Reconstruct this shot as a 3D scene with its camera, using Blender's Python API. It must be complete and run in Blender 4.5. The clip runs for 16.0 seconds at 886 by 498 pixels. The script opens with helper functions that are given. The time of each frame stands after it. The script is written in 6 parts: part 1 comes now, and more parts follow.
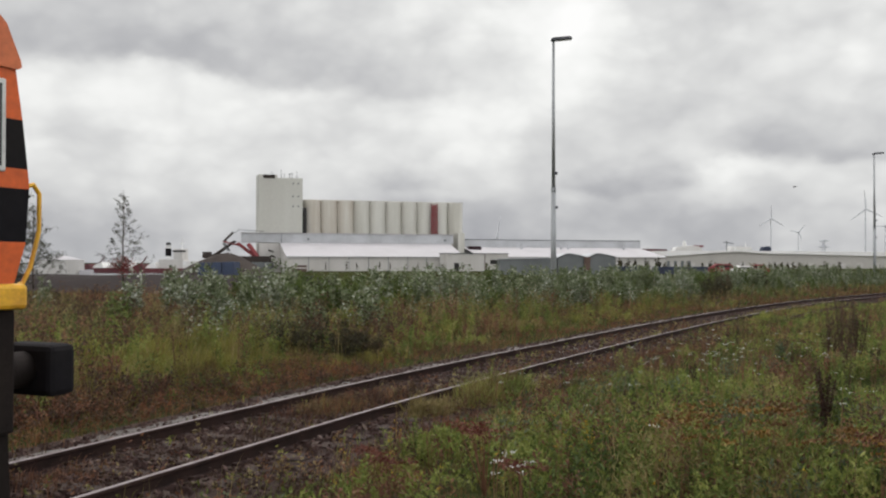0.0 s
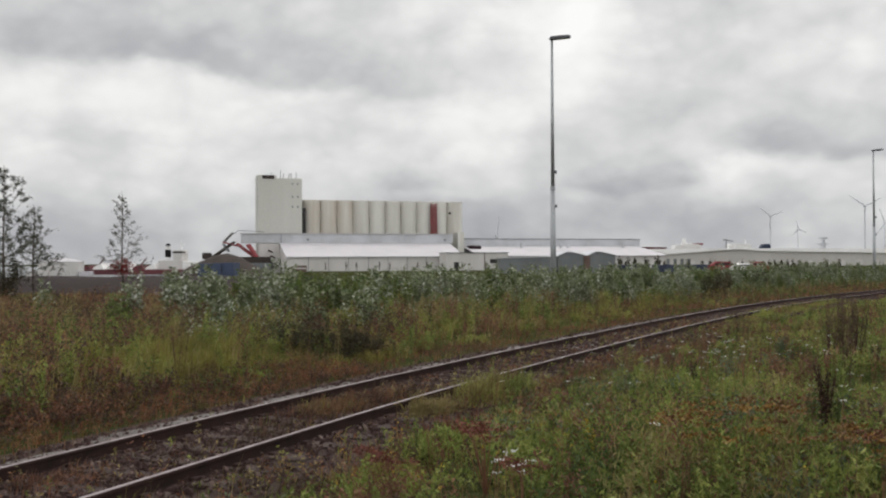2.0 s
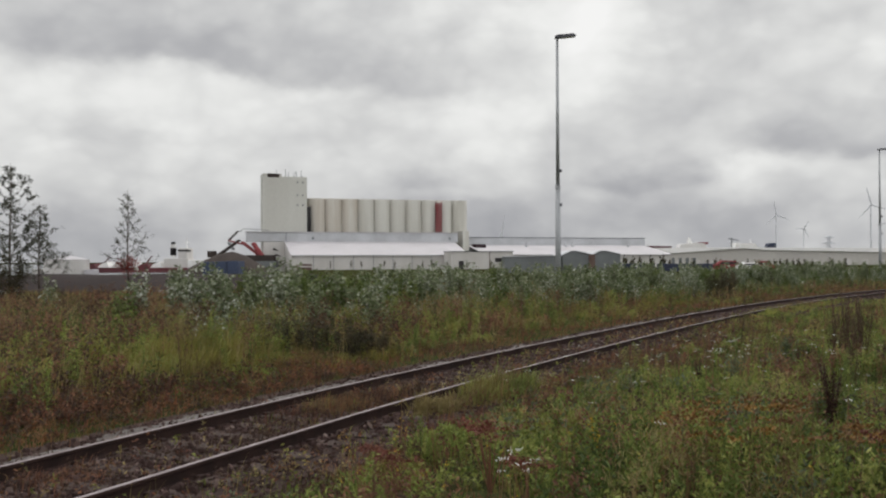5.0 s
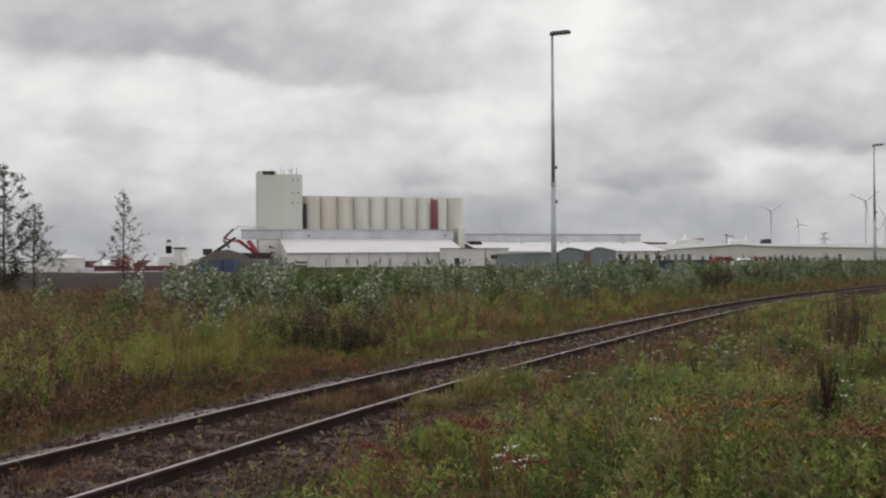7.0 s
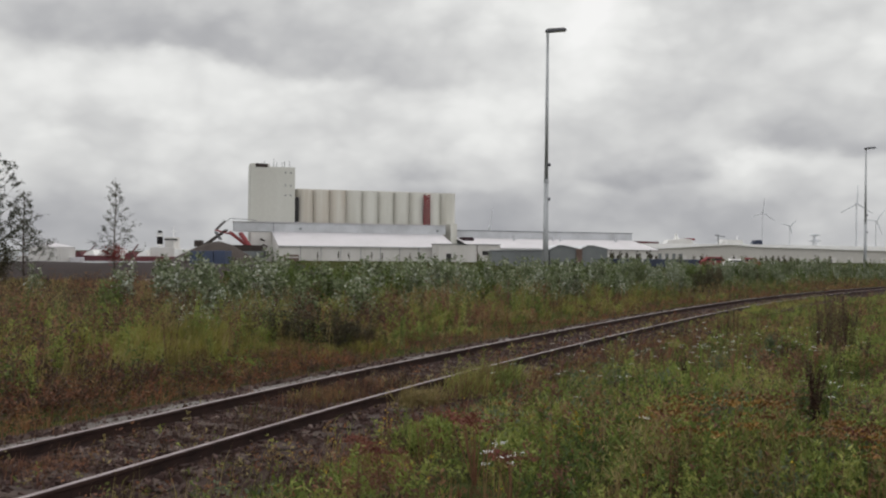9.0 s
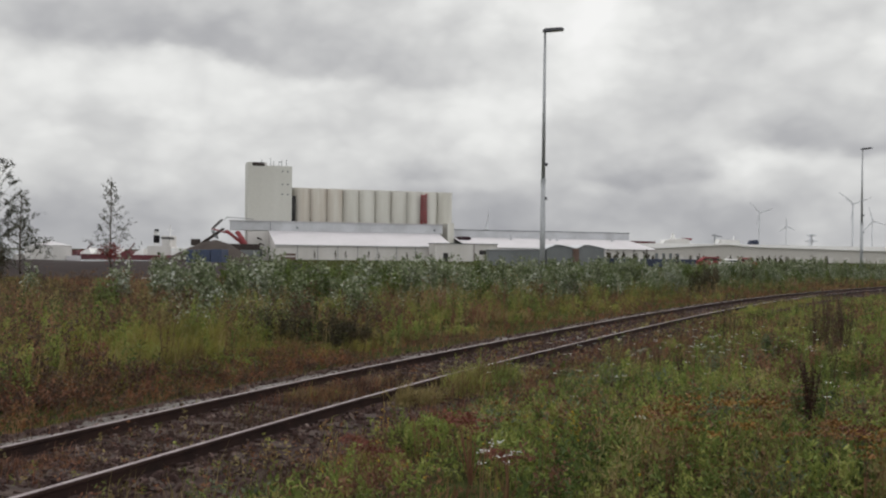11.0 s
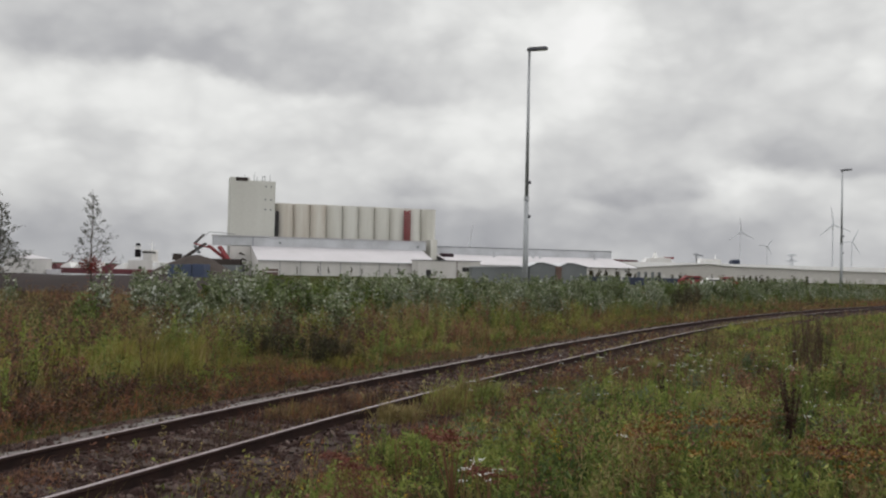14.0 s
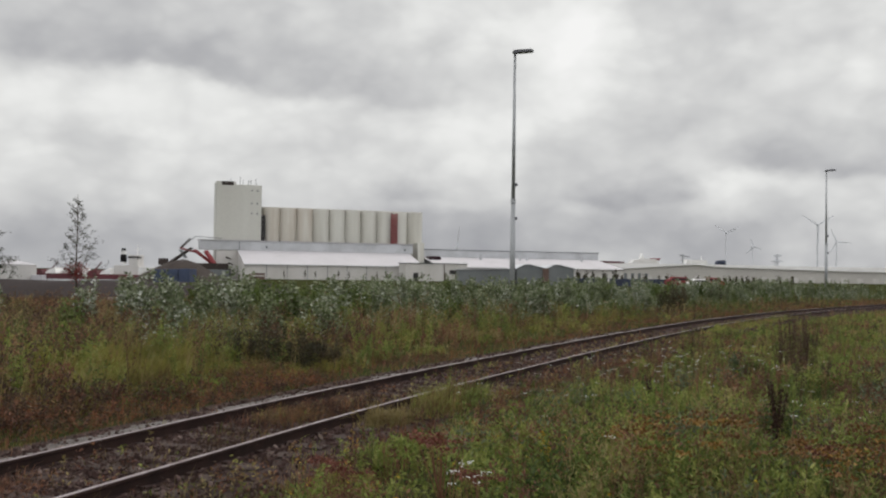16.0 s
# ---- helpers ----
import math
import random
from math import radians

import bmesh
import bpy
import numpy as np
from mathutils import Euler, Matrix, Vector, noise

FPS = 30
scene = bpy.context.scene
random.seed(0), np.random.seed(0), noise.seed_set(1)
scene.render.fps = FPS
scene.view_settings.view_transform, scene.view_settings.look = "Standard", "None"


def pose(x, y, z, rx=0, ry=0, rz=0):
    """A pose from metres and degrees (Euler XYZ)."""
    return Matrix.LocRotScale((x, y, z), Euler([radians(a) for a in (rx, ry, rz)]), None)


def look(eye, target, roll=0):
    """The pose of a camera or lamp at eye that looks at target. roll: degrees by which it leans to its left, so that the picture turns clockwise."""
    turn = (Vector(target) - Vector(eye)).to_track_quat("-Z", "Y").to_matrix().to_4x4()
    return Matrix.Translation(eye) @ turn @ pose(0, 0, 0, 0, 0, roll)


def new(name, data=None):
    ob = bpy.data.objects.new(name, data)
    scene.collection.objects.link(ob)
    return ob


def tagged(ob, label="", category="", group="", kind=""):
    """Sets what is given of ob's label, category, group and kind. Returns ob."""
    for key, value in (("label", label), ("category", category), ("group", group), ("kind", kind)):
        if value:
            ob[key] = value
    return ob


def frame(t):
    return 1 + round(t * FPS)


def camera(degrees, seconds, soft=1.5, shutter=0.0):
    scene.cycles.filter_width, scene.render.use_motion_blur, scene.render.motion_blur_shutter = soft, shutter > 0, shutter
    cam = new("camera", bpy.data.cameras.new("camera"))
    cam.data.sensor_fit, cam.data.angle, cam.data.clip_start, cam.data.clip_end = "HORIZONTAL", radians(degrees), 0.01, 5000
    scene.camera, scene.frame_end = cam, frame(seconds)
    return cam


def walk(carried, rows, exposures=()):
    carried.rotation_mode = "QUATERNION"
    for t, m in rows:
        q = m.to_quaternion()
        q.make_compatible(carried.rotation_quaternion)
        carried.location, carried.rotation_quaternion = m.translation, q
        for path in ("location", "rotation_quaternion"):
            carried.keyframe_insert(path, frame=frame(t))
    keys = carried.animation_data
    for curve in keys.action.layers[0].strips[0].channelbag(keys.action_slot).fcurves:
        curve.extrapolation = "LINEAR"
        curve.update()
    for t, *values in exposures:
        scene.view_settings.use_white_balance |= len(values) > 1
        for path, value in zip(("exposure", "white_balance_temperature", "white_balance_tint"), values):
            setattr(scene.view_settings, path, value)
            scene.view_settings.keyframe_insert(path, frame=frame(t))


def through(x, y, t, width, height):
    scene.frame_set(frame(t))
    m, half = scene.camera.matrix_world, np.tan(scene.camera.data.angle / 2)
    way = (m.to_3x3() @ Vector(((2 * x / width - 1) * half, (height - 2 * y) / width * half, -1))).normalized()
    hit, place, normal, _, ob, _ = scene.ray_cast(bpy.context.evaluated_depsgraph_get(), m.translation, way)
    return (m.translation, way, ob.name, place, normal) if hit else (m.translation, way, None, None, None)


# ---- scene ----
EYE = Vector((0.0, 0.0, 2.0))
cam = camera(51.3, 16.0, soft=2.2)


def aim(yaw, pitch, lean):
    """Camera pose at EYE: degrees to the right, up, and of lean to the right."""
    a, b = radians(yaw), radians(pitch)
    way = Vector((math.sin(a) * math.cos(b), math.cos(a) * math.cos(b), math.sin(b)))
    return look(EYE, EYE + way, -lean)


# seconds, yaw, pitch, lean of the hand-held camera
TURNS = [
    (0.0, 0.011, 0.836, -0.074),
    (0.5, 0.043, 0.792, 0.097),
    (1.0, 0.108, 0.691, 0.046),
    (1.5, 0.094, 0.684, 0.008),
    (2.0, 0.030, 0.801, 0.284),
    (2.5, -0.112, 0.862, 0.219),
    (3.0, -0.157, 0.828, 0.169),
    (3.5, -0.210, 0.756, 0.221),
    (4.0, -0.213, 0.741, 0.264),
    (6.5, -0.376, 0.595, 0.058),
    (7.0, -0.006, 0.533, 0.380),
    (7.5, 0.206, 0.473, -0.512),
    (8.0, 0.348, 0.373, -0.480),
    (8.5, 0.495, 0.321, -0.471),
    (9.0, 0.499, 0.258, -0.589),
    (11.5, 0.729, 0.188, -0.705),
    (12.0, 0.951, 0.089, -0.378),
    (12.5, 1.117, -0.008, -0.188),
    (13.0, 1.221, 0.108, -0.298),
    (13.5, 1.312, 0.880, -0.641),
    (14.0, 1.725, 1.277, -1.213),
    (14.5, 1.945, 1.358, -1.115),
    (15.0, 2.260, 1.469, -1.090),
    (15.5, 2.472, 1.546, -0.869),
    (16.0, 2.525, 1.465, -0.789),
]
walk(cam, [(t, aim(y, p, r)) for t, y, p, r in TURNS], [(0.0, 0.14), (2.5, 0.08), (4.0, 0.01), (16.0, 0.01)])

# ---- light ----
SUN_AZ, SUN_EL = radians(12), radians(55)
world = bpy.data.worlds.new("overcast")
scene.world = world
world.use_nodes = True
wn, wl = world.node_tree.nodes, world.node_tree.links
sky = wn.new("ShaderNodeTexSky")
sky.sky_type, sky.sun_disc = "NISHITA", False
sky.sun_elevation, sky.sun_rotation = SUN_EL, SUN_AZ
thin = wn.new("ShaderNodeMixRGB")
thin.inputs[0].default_value = 0.93
thin.inputs[2].default_value = (12.4, 12.4, 12.4, 1)
wl.new(sky.outputs[0], thin.inputs[1])
wl.new(thin.outputs[0], wn["Background"].inputs[0])
wn["Background"].inputs[1].default_value = 0.1
sun = new("sun", bpy.data.lights.new("sun", "SUN"))
sun.data.energy, sun.data.angle, sun.data.color = 1.3, radians(25), (1, 0.97, 0.92)
far_sun = Vector((math.sin(SUN_AZ) * math.cos(SUN_EL), math.cos(SUN_AZ) * math.cos(SUN_EL), math.sin(SUN_EL)))
sun.matrix_world = look(far_sun * 100, (0, 0, 0))


# ---- materials ----
def nodes_of(name):
    m = bpy.data.materials.new(name)
    m.use_nodes = True
    return m, m.node_tree.nodes, m.node_tree.links, m.node_tree.nodes["Principled BSDF"]


def noise_node(n, l, scale, detail=4.0, vec=None, rough=0.6):
    t = n.new("ShaderNodeTexNoise")
    t.inputs["Scale"].default_value, t.inputs["Detail"].default_value, t.inputs["Roughness"].default_value = scale, detail, rough
    if vec is not None:
        l.new(vec, t.inputs["Vector"])
    return t.outputs["Fac"]


def ramp_node(n, l, fac, stops):
    r = n.new("ShaderNodeValToRGB")
    while len(r.color_ramp.elements) < len(stops):
        r.color_ramp.elements.new(0.5)
    for e, (p, c) in zip(r.color_ramp.elements, stops):
        e.position, e.color = p, (*c, 1)
    l.new(fac, r.inputs[0])
    return r.outputs[0]


def mix_node(n, l, fac, a, b, mode="MIX"):
    m = n.new("ShaderNodeMixRGB")
    m.blend_type = mode
    for i, v in enumerate((fac, a, b)):
        if isinstance(v, (int, float)):
            m.inputs[i].default_value = v
        elif isinstance(v, tuple):
            m.inputs[i].default_value = (*v, 1)
        else:
            l.new(v, m.inputs[i])
    return m.outputs[0]


def surface(name, color, rough=0.7, metal=0.0, worn=None, amount=0.5, scale=1.0, fine=12.0, bump=0.2, streak=False, grain=0.2):
    """A painted or raw surface: two scales of variation, stains of the worn colour, fine relief."""
    m, n, l, b = nodes_of(name)
    geo = n.new("ShaderNodeTexCoord").outputs["Object"]
    vec = geo
    if streak:
        mp = n.new("ShaderNodeMapping")
        mp.inputs["Scale"].default_value = (1, 1, 0.08)
        l.new(geo, mp.inputs["Vector"])
        vec = mp.outputs[0]
    worn = worn or tuple(c * 0.6 for c in color)
    big = ramp_node(n, l, noise_node(n, l, scale, 5, vec), [(0.5 - 0.35 * amount, worn), (0.45 + 0.3 * amount, color)])
    small = ramp_node(n, l, noise_node(n, l, scale * fine, 3, geo), [(0.25, (1 - grain,) * 3), (0.75, (1 + 0.7 * grain,) * 3)])
    l.new(mix_node(n, l, 1.0, big, small, "MULTIPLY"), b.inputs["Base Color"])
    b.inputs["Roughness"].default_value, b.inputs["Metallic"].default_value = rough, metal
    b.inputs["Specular IOR Level"].default_value = 0.12 if rough > 0.8 else 0.4
    if bump:
        bp = n.new("ShaderNodeBump")
        bp.inputs["Strength"].default_value = bump
        bp.inputs["Distance"].default_value = 0.02
        l.new(noise_node(n, l, scale * fine * 2, 4, geo), bp.inputs["Height"])
        l.new(bp.outputs[0], b.inputs["Normal"])
    return m


def foliage(name, colors, patch=(), patch_scale=0.35, through=0.25, rough=0.6, edges=(0.42, 0.6), seed=0.0, tuft=1.7, clumped=0.72):
    """Leaves or blades: a colour for each leaf, and drifts of another set of colours over the ground."""
    m, n, l, b = nodes_of(name)
    rnd = n.new("ShaderNodeNewGeometry")
    flat = n.new("ShaderNodeVectorMath")
    flat.operation = "MULTIPLY"
    l.new(rnd.outputs["Position"], flat.inputs[0])
    flat.inputs[1].default_value = (1, 1, 0.15)
    cell = n.new("ShaderNodeTexVoronoi")
    cell.inputs["Scale"].default_value = tuft
    l.new(flat.outputs[0], cell.inputs["Vector"])
    tone = n.new("ShaderNodeSeparateColor")
    l.new(cell.outputs["Color"], tone.inputs[0])
    leaf = mix_node(n, l, clumped, rnd.outputs["Random Per Island"], tone.outputs[0])
    k = len(colors) - 1
    col = ramp_node(n, l, leaf, [(i / k, c) for i, c in enumerate(colors)])
    if patch:
        k = len(patch) - 1
        other = ramp_node(n, l, leaf, [(i / k, c) for i, c in enumerate(patch)])
        mp = n.new("ShaderNodeMapping")
        mp.inputs["Location"].default_value = (seed, seed * 0.7, 0)
        l.new(rnd.outputs["Position"], mp.inputs["Vector"])
        where = noise_node(n, l, patch_scale, 3, mp.outputs[0], 0.55)
        where = mix_node(n, l, 0.25, where, tone.outputs[1])
        fac = ramp_node(n, l, where, [(edges[0], (0, 0, 0)), (edges[1], (1, 1, 1))])
        col = mix_node(n, l, fac, col, other)
    l.new(col, b.inputs["Base Color"])
    b.inputs["Roughness"].default_value = rough
    b.inputs["Specular IOR Level"].default_value = 0.1
    if through:
        tr = n.new("ShaderNodeBsdfTranslucent")
        l.new(col, tr.inputs[0])
        mx = n.new("ShaderNodeMixShader")
        mx.inputs[0].default_value = through
        l.new(b.outputs[0], mx.inputs[1])
        l.new(tr.outputs[0], mx.inputs[2])
        l.new(mx.outputs[0], n["Material Output"].inputs[0])
    return m


M_RAIL = surface("rusty rail steel", (0.036, 0.021, 0.018), 0.9, 0.0, (0.022, 0.014, 0.013), 0.5, 3, 20)
M_RAILTOP = surface("worn rail head", (0.22, 0.185, 0.19), 0.6, 0.15, (0.13, 0.095, 0.095), 0.4, 3, 12, 0.05)
M_SLEEPER = surface("tarred wood", (0.075, 0.055, 0.047), 0.9, 0, (0.04, 0.03, 0.028), 0.6, 2, 14, 0.6)
M_CONCRETE = surface("stained concrete", (0.53, 0.525, 0.485), 0.85, 0, (0.48, 0.47, 0.43), 0.5, 0.12, 12, 0.2, True, grain=0.05)
M_CELL = surface("weathered cell concrete", (0.57, 0.56, 0.515), 0.85, 0, (0.48, 0.465, 0.415), 0.5, 0.4, 12, 0.2, True, grain=0.05)
M_CELLBROWN = surface("rust-streaked cell concrete", (0.58, 0.56, 0.51), 0.85, 0, (0.43, 0.375, 0.31), 0.7, 0.55, 12, 0.2, True, grain=0.05)
M_WHITE = surface("white sheet roof", (0.45, 0.433, 0.447), 0.85, 0, (0.41, 0.395, 0.405), 0.5, 0.15, 12, 0.05, grain=0.05)
# White raised to make up for daylight missing on the warehouse's upright roof face.
M_ROOFWHITE = surface("light-boosted white sheet roof", (0.80, 0.785, 0.775), 0.85, 0, (0.73, 0.71, 0.70), 0.5, 0.1, 12, 0.05, grain=0.05)
M_GREY = surface("grey cladding", (0.47, 0.48, 0.50), 0.6, 0, (0.38, 0.385, 0.40), 0.4, 0.2, 12, 0.05, grain=0.05)
M_PANEL = surface("dirty white wall panel", (0.54, 0.52, 0.50), 0.85, 0, (0.45, 0.43, 0.405), 0.5, 0.2, 12, 0.1, True, grain=0.05)
M_DARKGREY = surface("dark grey cladding", (0.165, 0.175, 0.178), 0.82, 0, (0.135, 0.142, 0.145), 0.5, 0.3, 12, 0.05, grain=0.05)
M_CREAM = surface("cream cladding", (0.45, 0.43, 0.40), 0.85, 0, (0.40, 0.38, 0.355), 0.5, 0.1, 12, 0.05, grain=0.05)
M_DARK = surface("dark opening", (0.03, 0.028, 0.027), 0.8, 0)
M_BROWNDOOR = surface("brown door", (0.12, 0.075, 0.06), 0.7, 0)
M_MAROON = surface("dark maroon hatch", (0.035, 0.02, 0.024), 0.85, 0)
M_REDRUST = surface("red oxide lattice", (0.22, 0.05, 0.055), 0.85, 0, (0.14, 0.04, 0.04), 0.6, 0.6, 10)
M_RED = surface("red paint", (0.26, 0.038, 0.045), 0.6, 0, (0.2, 0.04, 0.045), 0.5, 0.5, 10)
M_HULL = surface("red ship hull", (0.13, 0.045, 0.05), 0.85, 0, (0.08, 0.038, 0.042), 0.6, 0.1, 12)
M_BLUE = surface("blue container steel", (0.04, 0.058, 0.11), 0.6, 0, (0.04, 0.05, 0.09), 0.6, 0.4, 10)
M_NAVY = surface("navy container steel", (0.025, 0.035, 0.075), 0.6, 0, (0.02, 0.025, 0.04), 0.6, 0.4, 10)
M_BLACK = surface("black paint", (0.010, 0.009, 0.011), 0.85, 0, (0.016, 0.014, 0.014), 0.6, 2, 10, 0.05)
M_GRIME = surface("grimy black underframe", (0.012, 0.009, 0.009), 0.85, 0, (0.02, 0.015, 0.013), 0.6, 2, 10, 0.2)
M_ORANGE = surface("orange loco paint", (0.62, 0.105, 0.014), 0.5, 0, (0.54, 0.095, 0.016), 0.5, 1.5, 12, 0.03)
M_PINK = surface("faded orange roof paint", (0.62, 0.17, 0.065), 0.6, 0, (0.54, 0.14, 0.06), 0.5, 1.5, 12, 0.03)
M_YELLOW = surface("yellow handrail paint", (0.7, 0.38, 0.025), 0.45, 0, (0.55, 0.28, 0.03), 0.5, 4, 10, 0.03)
M_FRAME = surface("pale window frame", (0.7, 0.7, 0.68), 0.5, 0)
M_GALV = surface("galvanised steel", (0.36, 0.37, 0.38), 0.5, 0.4, (0.27, 0.28, 0.29), 0.5, 1.2, 14, 0.05, True)
M_LAMPBODY = surface("dark lamp housing", (0.10, 0.10, 0.115), 0.5, 0.2)
M_STONEFOOT = surface("concrete footing", (0.4, 0.4, 0.38), 0.9)
# Base colour lifted towards the sky tone to stand in for distance haze.
M_TURBINE = surface("haze-paled turbine grey", (0.62, 0.63, 0.66), 0.85, 0, (0.57, 0.58, 0.61), 0.5, 0.05, 8, 0)
M_SHIPWHITE = surface("white ship paint", (0.75, 0.75, 0.74), 0.5, 0, (0.62, 0.6, 0.57), 0.5, 0.2, 10, 0)
M_DIRT = surface("dark asphalt and cinders", (0.032, 0.024, 0.023), 1.0, 0, (0.022, 0.017, 0.016), 0.6, 0.25, 30, 0.6)
M_BARK = surface("grey-brown bark", (0.10, 0.08, 0.065), 0.9, 0, (0.06, 0.045, 0.04), 0.6, 6, 8, 0.5)
M_PILE = surface("brown heap", (0.058, 0.047, 0.042), 0.95, 0, (0.04, 0.033, 0.03), 0.6, 0.3, 12, 0.3)
M_GLASS, _n, _l, _b = nodes_of("cab window glass")
_b.inputs["Base Color"].default_value = (0.02, 0.022, 0.025, 1)
_b.inputs["Roughness"].default_value = 0.05
M_WATER, _n, _l, _b = nodes_of("harbour water")
_b.inputs["Base Color"].default_value = (0.05, 0.06, 0.07, 1)
_b.inputs["Roughness"].default_value = 0.25
M_LENS, _n, _l, _b = nodes_of("lamp lens glass")
_b.inputs["Base Color"].default_value = (0.5, 0.5, 0.5, 1)
_b.inputs["Roughness"].default_value = 0.2


def ballast_material():
    m, n, l, b = nodes_of("ballast stone")
    rnd = n.new("ShaderNodeNewGeometry")
    col = ramp_node(n, l, rnd.outputs["Random Per Island"], [(0, (0.036, 0.023, 0.021)), (0.5, (0.062, 0.04, 0.036)), (0.9, (0.095, 0.065, 0.058)), (1, (0.19, 0.15, 0.135))])
    l.new(mix_node(n, l, 0.6, col, ramp_node(n, l, noise_node(n, l, 30), [(0.3, (0.6, 0.5, 0.47)), (0.7, (1, 1, 1))]), "MULTIPLY"), b.inputs["Base Color"])
    b.inputs["Roughness"].default_value = 0.95
    b.inputs["Specular IOR Level"].default_value = 0.1
    return m


M_BALLAST = ballast_material()


def ground_material():
    m, n, l, b = nodes_of("meadow soil and moss")
    pos = n.new("ShaderNodeNewGeometry").outputs["Position"]
    big = ramp_node(n, l, noise_node(n, l, 0.25, 5, pos), [(0.35, (0.055, 0.042, 0.026)), (0.5, (0.045, 0.05, 0.02)), (0.65, (0.036, 0.05, 0.016))])
    small = ramp_node(n, l, noise_node(n, l, 9, 4, pos), [(0.3, (0.45, 0.45, 0.45)), (0.7, (1.2, 1.2, 1.2))])
    l.new(mix_node(n, l, 1, big, small, "MULTIPLY"), b.inputs["Base Color"])
    b.inputs["Roughness"].default_value = 1.0
    b.inputs["Specular IOR Level"].default_value = 0.0
    bp = n.new("ShaderNodeBump")
    bp.inputs["Strength"].default_value, bp.inputs["Distance"].default_value = 0.8, 0.05
    l.new(noise_node(n, l, 14, 4, pos), bp.inputs["Height"])
    l.new(bp.outputs[0], b.inputs["Normal"])
    return m


M_GROUND = ground_material()
GREENS = [(0.055, 0.064, 0.021), (0.122, 0.141, 0.035), (0.195, 0.218, 0.052), (0.295, 0.272, 0.08)]
RUSTS = [(0.065, 0.034, 0.026), (0.13, 0.066, 0.045), (0.20, 0.10, 0.062), (0.22, 0.145, 0.07)]
STRAWS = [(0.11, 0.092, 0.036), (0.19, 0.15, 0.062), (0.28, 0.22, 0.105), (0.095, 0.10, 0.034)]
F_MEADOW = foliage("meadow grass", GREENS, RUSTS, 0.33, edges=(0.5, 0.66), seed=3.0)
F_VERGE = foliage("verge grass", [(0.06, 0.06, 0.022), (0.105, 0.10, 0.03), (0.155, 0.135, 0.042), (0.20, 0.15, 0.06)], RUSTS, 0.26, edges=(0.41, 0.56), seed=11.0)
F_SOFT = foliage("soft yellow-green grass", [(0.12, 0.125, 0.03), (0.18, 0.175, 0.042), (0.25, 0.22, 0.065)], [(0.12, 0.085, 0.035), (0.16, 0.12, 0.05)], 0.6, edges=(0.45, 0.65))
F_RUST = foliage("dry brown stems", RUSTS)
F_SORREL = foliage("rust-red sorrel and dry grass", [(0.055, 0.026, 0.019), (0.12, 0.052, 0.033), (0.20, 0.088, 0.045), (0.14, 0.10, 0.042)], [(0.05, 0.045, 0.02), (0.11, 0.09, 0.035), (0.14, 0.11, 0.045)], 0.9, edges=(0.56, 0.7))
F_STRAW = foliage("straw stems", STRAWS)
F_WEED = foliage("weed leaves", [(0.036, 0.054, 0.018), (0.08, 0.11, 0.028), (0.14, 0.165, 0.045)])
F_LIME = foliage("bright weed leaves", [(0.098, 0.13, 0.034), (0.175, 0.21, 0.05), (0.27, 0.275, 0.084)])
F_POPLAR = foliage("silver poplar leaves", [(0.05, 0.065, 0.03), (0.075, 0.095, 0.042), (0.10, 0.125, 0.055), (0.13, 0.15, 0.075), (0.17, 0.19, 0.11), (0.27, 0.29, 0.20), (0.52, 0.54, 0.47)], through=0.2, clumped=0.25)
F_WHITEPOPLAR = foliage("wind-turned silver poplar leaves", [(0.06, 0.08, 0.038), (0.10, 0.125, 0.06), (0.16, 0.18, 0.105), (0.28, 0.30, 0.23), (0.62, 0.64, 0.59)], through=0.2, clumped=0.25)
F_GREENSHRUB = foliage("green shrub leaves", [(0.045, 0.065, 0.02), (0.07, 0.10, 0.028), (0.10, 0.125, 0.035), (0.13, 0.145, 0.06)], through=0.2)
F_DARKBUSH = foliage("dark bush leaves", [(0.03, 0.028, 0.016), (0.05, 0.044, 0.024), (0.085, 0.066, 0.036)])
F_DEAD = foliage("dead dark weeds", [(0.04, 0.026, 0.02), (0.065, 0.042, 0.03), (0.10, 0.066, 0.045)])
F_TREE = foliage("young tree leaves", [(0.035, 0.038, 0.028), (0.06, 0.063, 0.046), (0.11, 0.112, 0.09), (0.3, 0.3, 0.28)], through=0.15)
F_HEADS = foliage("orange-brown seed heads", [(0.085, 0.042, 0.02), (0.14, 0.07, 0.024), (0.21, 0.12, 0.03)], through=0)
F_BLUEWEED = foliage("blue-green mugwort leaves", [(0.06, 0.078, 0.045), (0.10, 0.122, 0.07), (0.15, 0.175, 0.11)])
F_REDHEADS = foliage("red-brown seed heads", [(0.085, 0.03, 0.024), (0.13, 0.046, 0.034), (0.19, 0.07, 0.045)], through=0)
F_REDLEAF = foliage("dull red leaves", [(0.10, 0.022, 0.022), (0.17, 0.035, 0.034), (0.22, 0.06, 0.05)], through=0.2)
F_DOCK = foliage("dark dock seeds", [(0.032, 0.017, 0.014), (0.055, 0.028, 0.02)], through=0)
F_WHITE = foliage("white petals", [(0.45, 0.46, 0.42), (0.62, 0.62, 0.58)], through=0.1)
F_YELLOW = foliage("yellow petals", [(0.40, 0.25, 0.02), (0.5, 0.34, 0.03)], through=0.1)


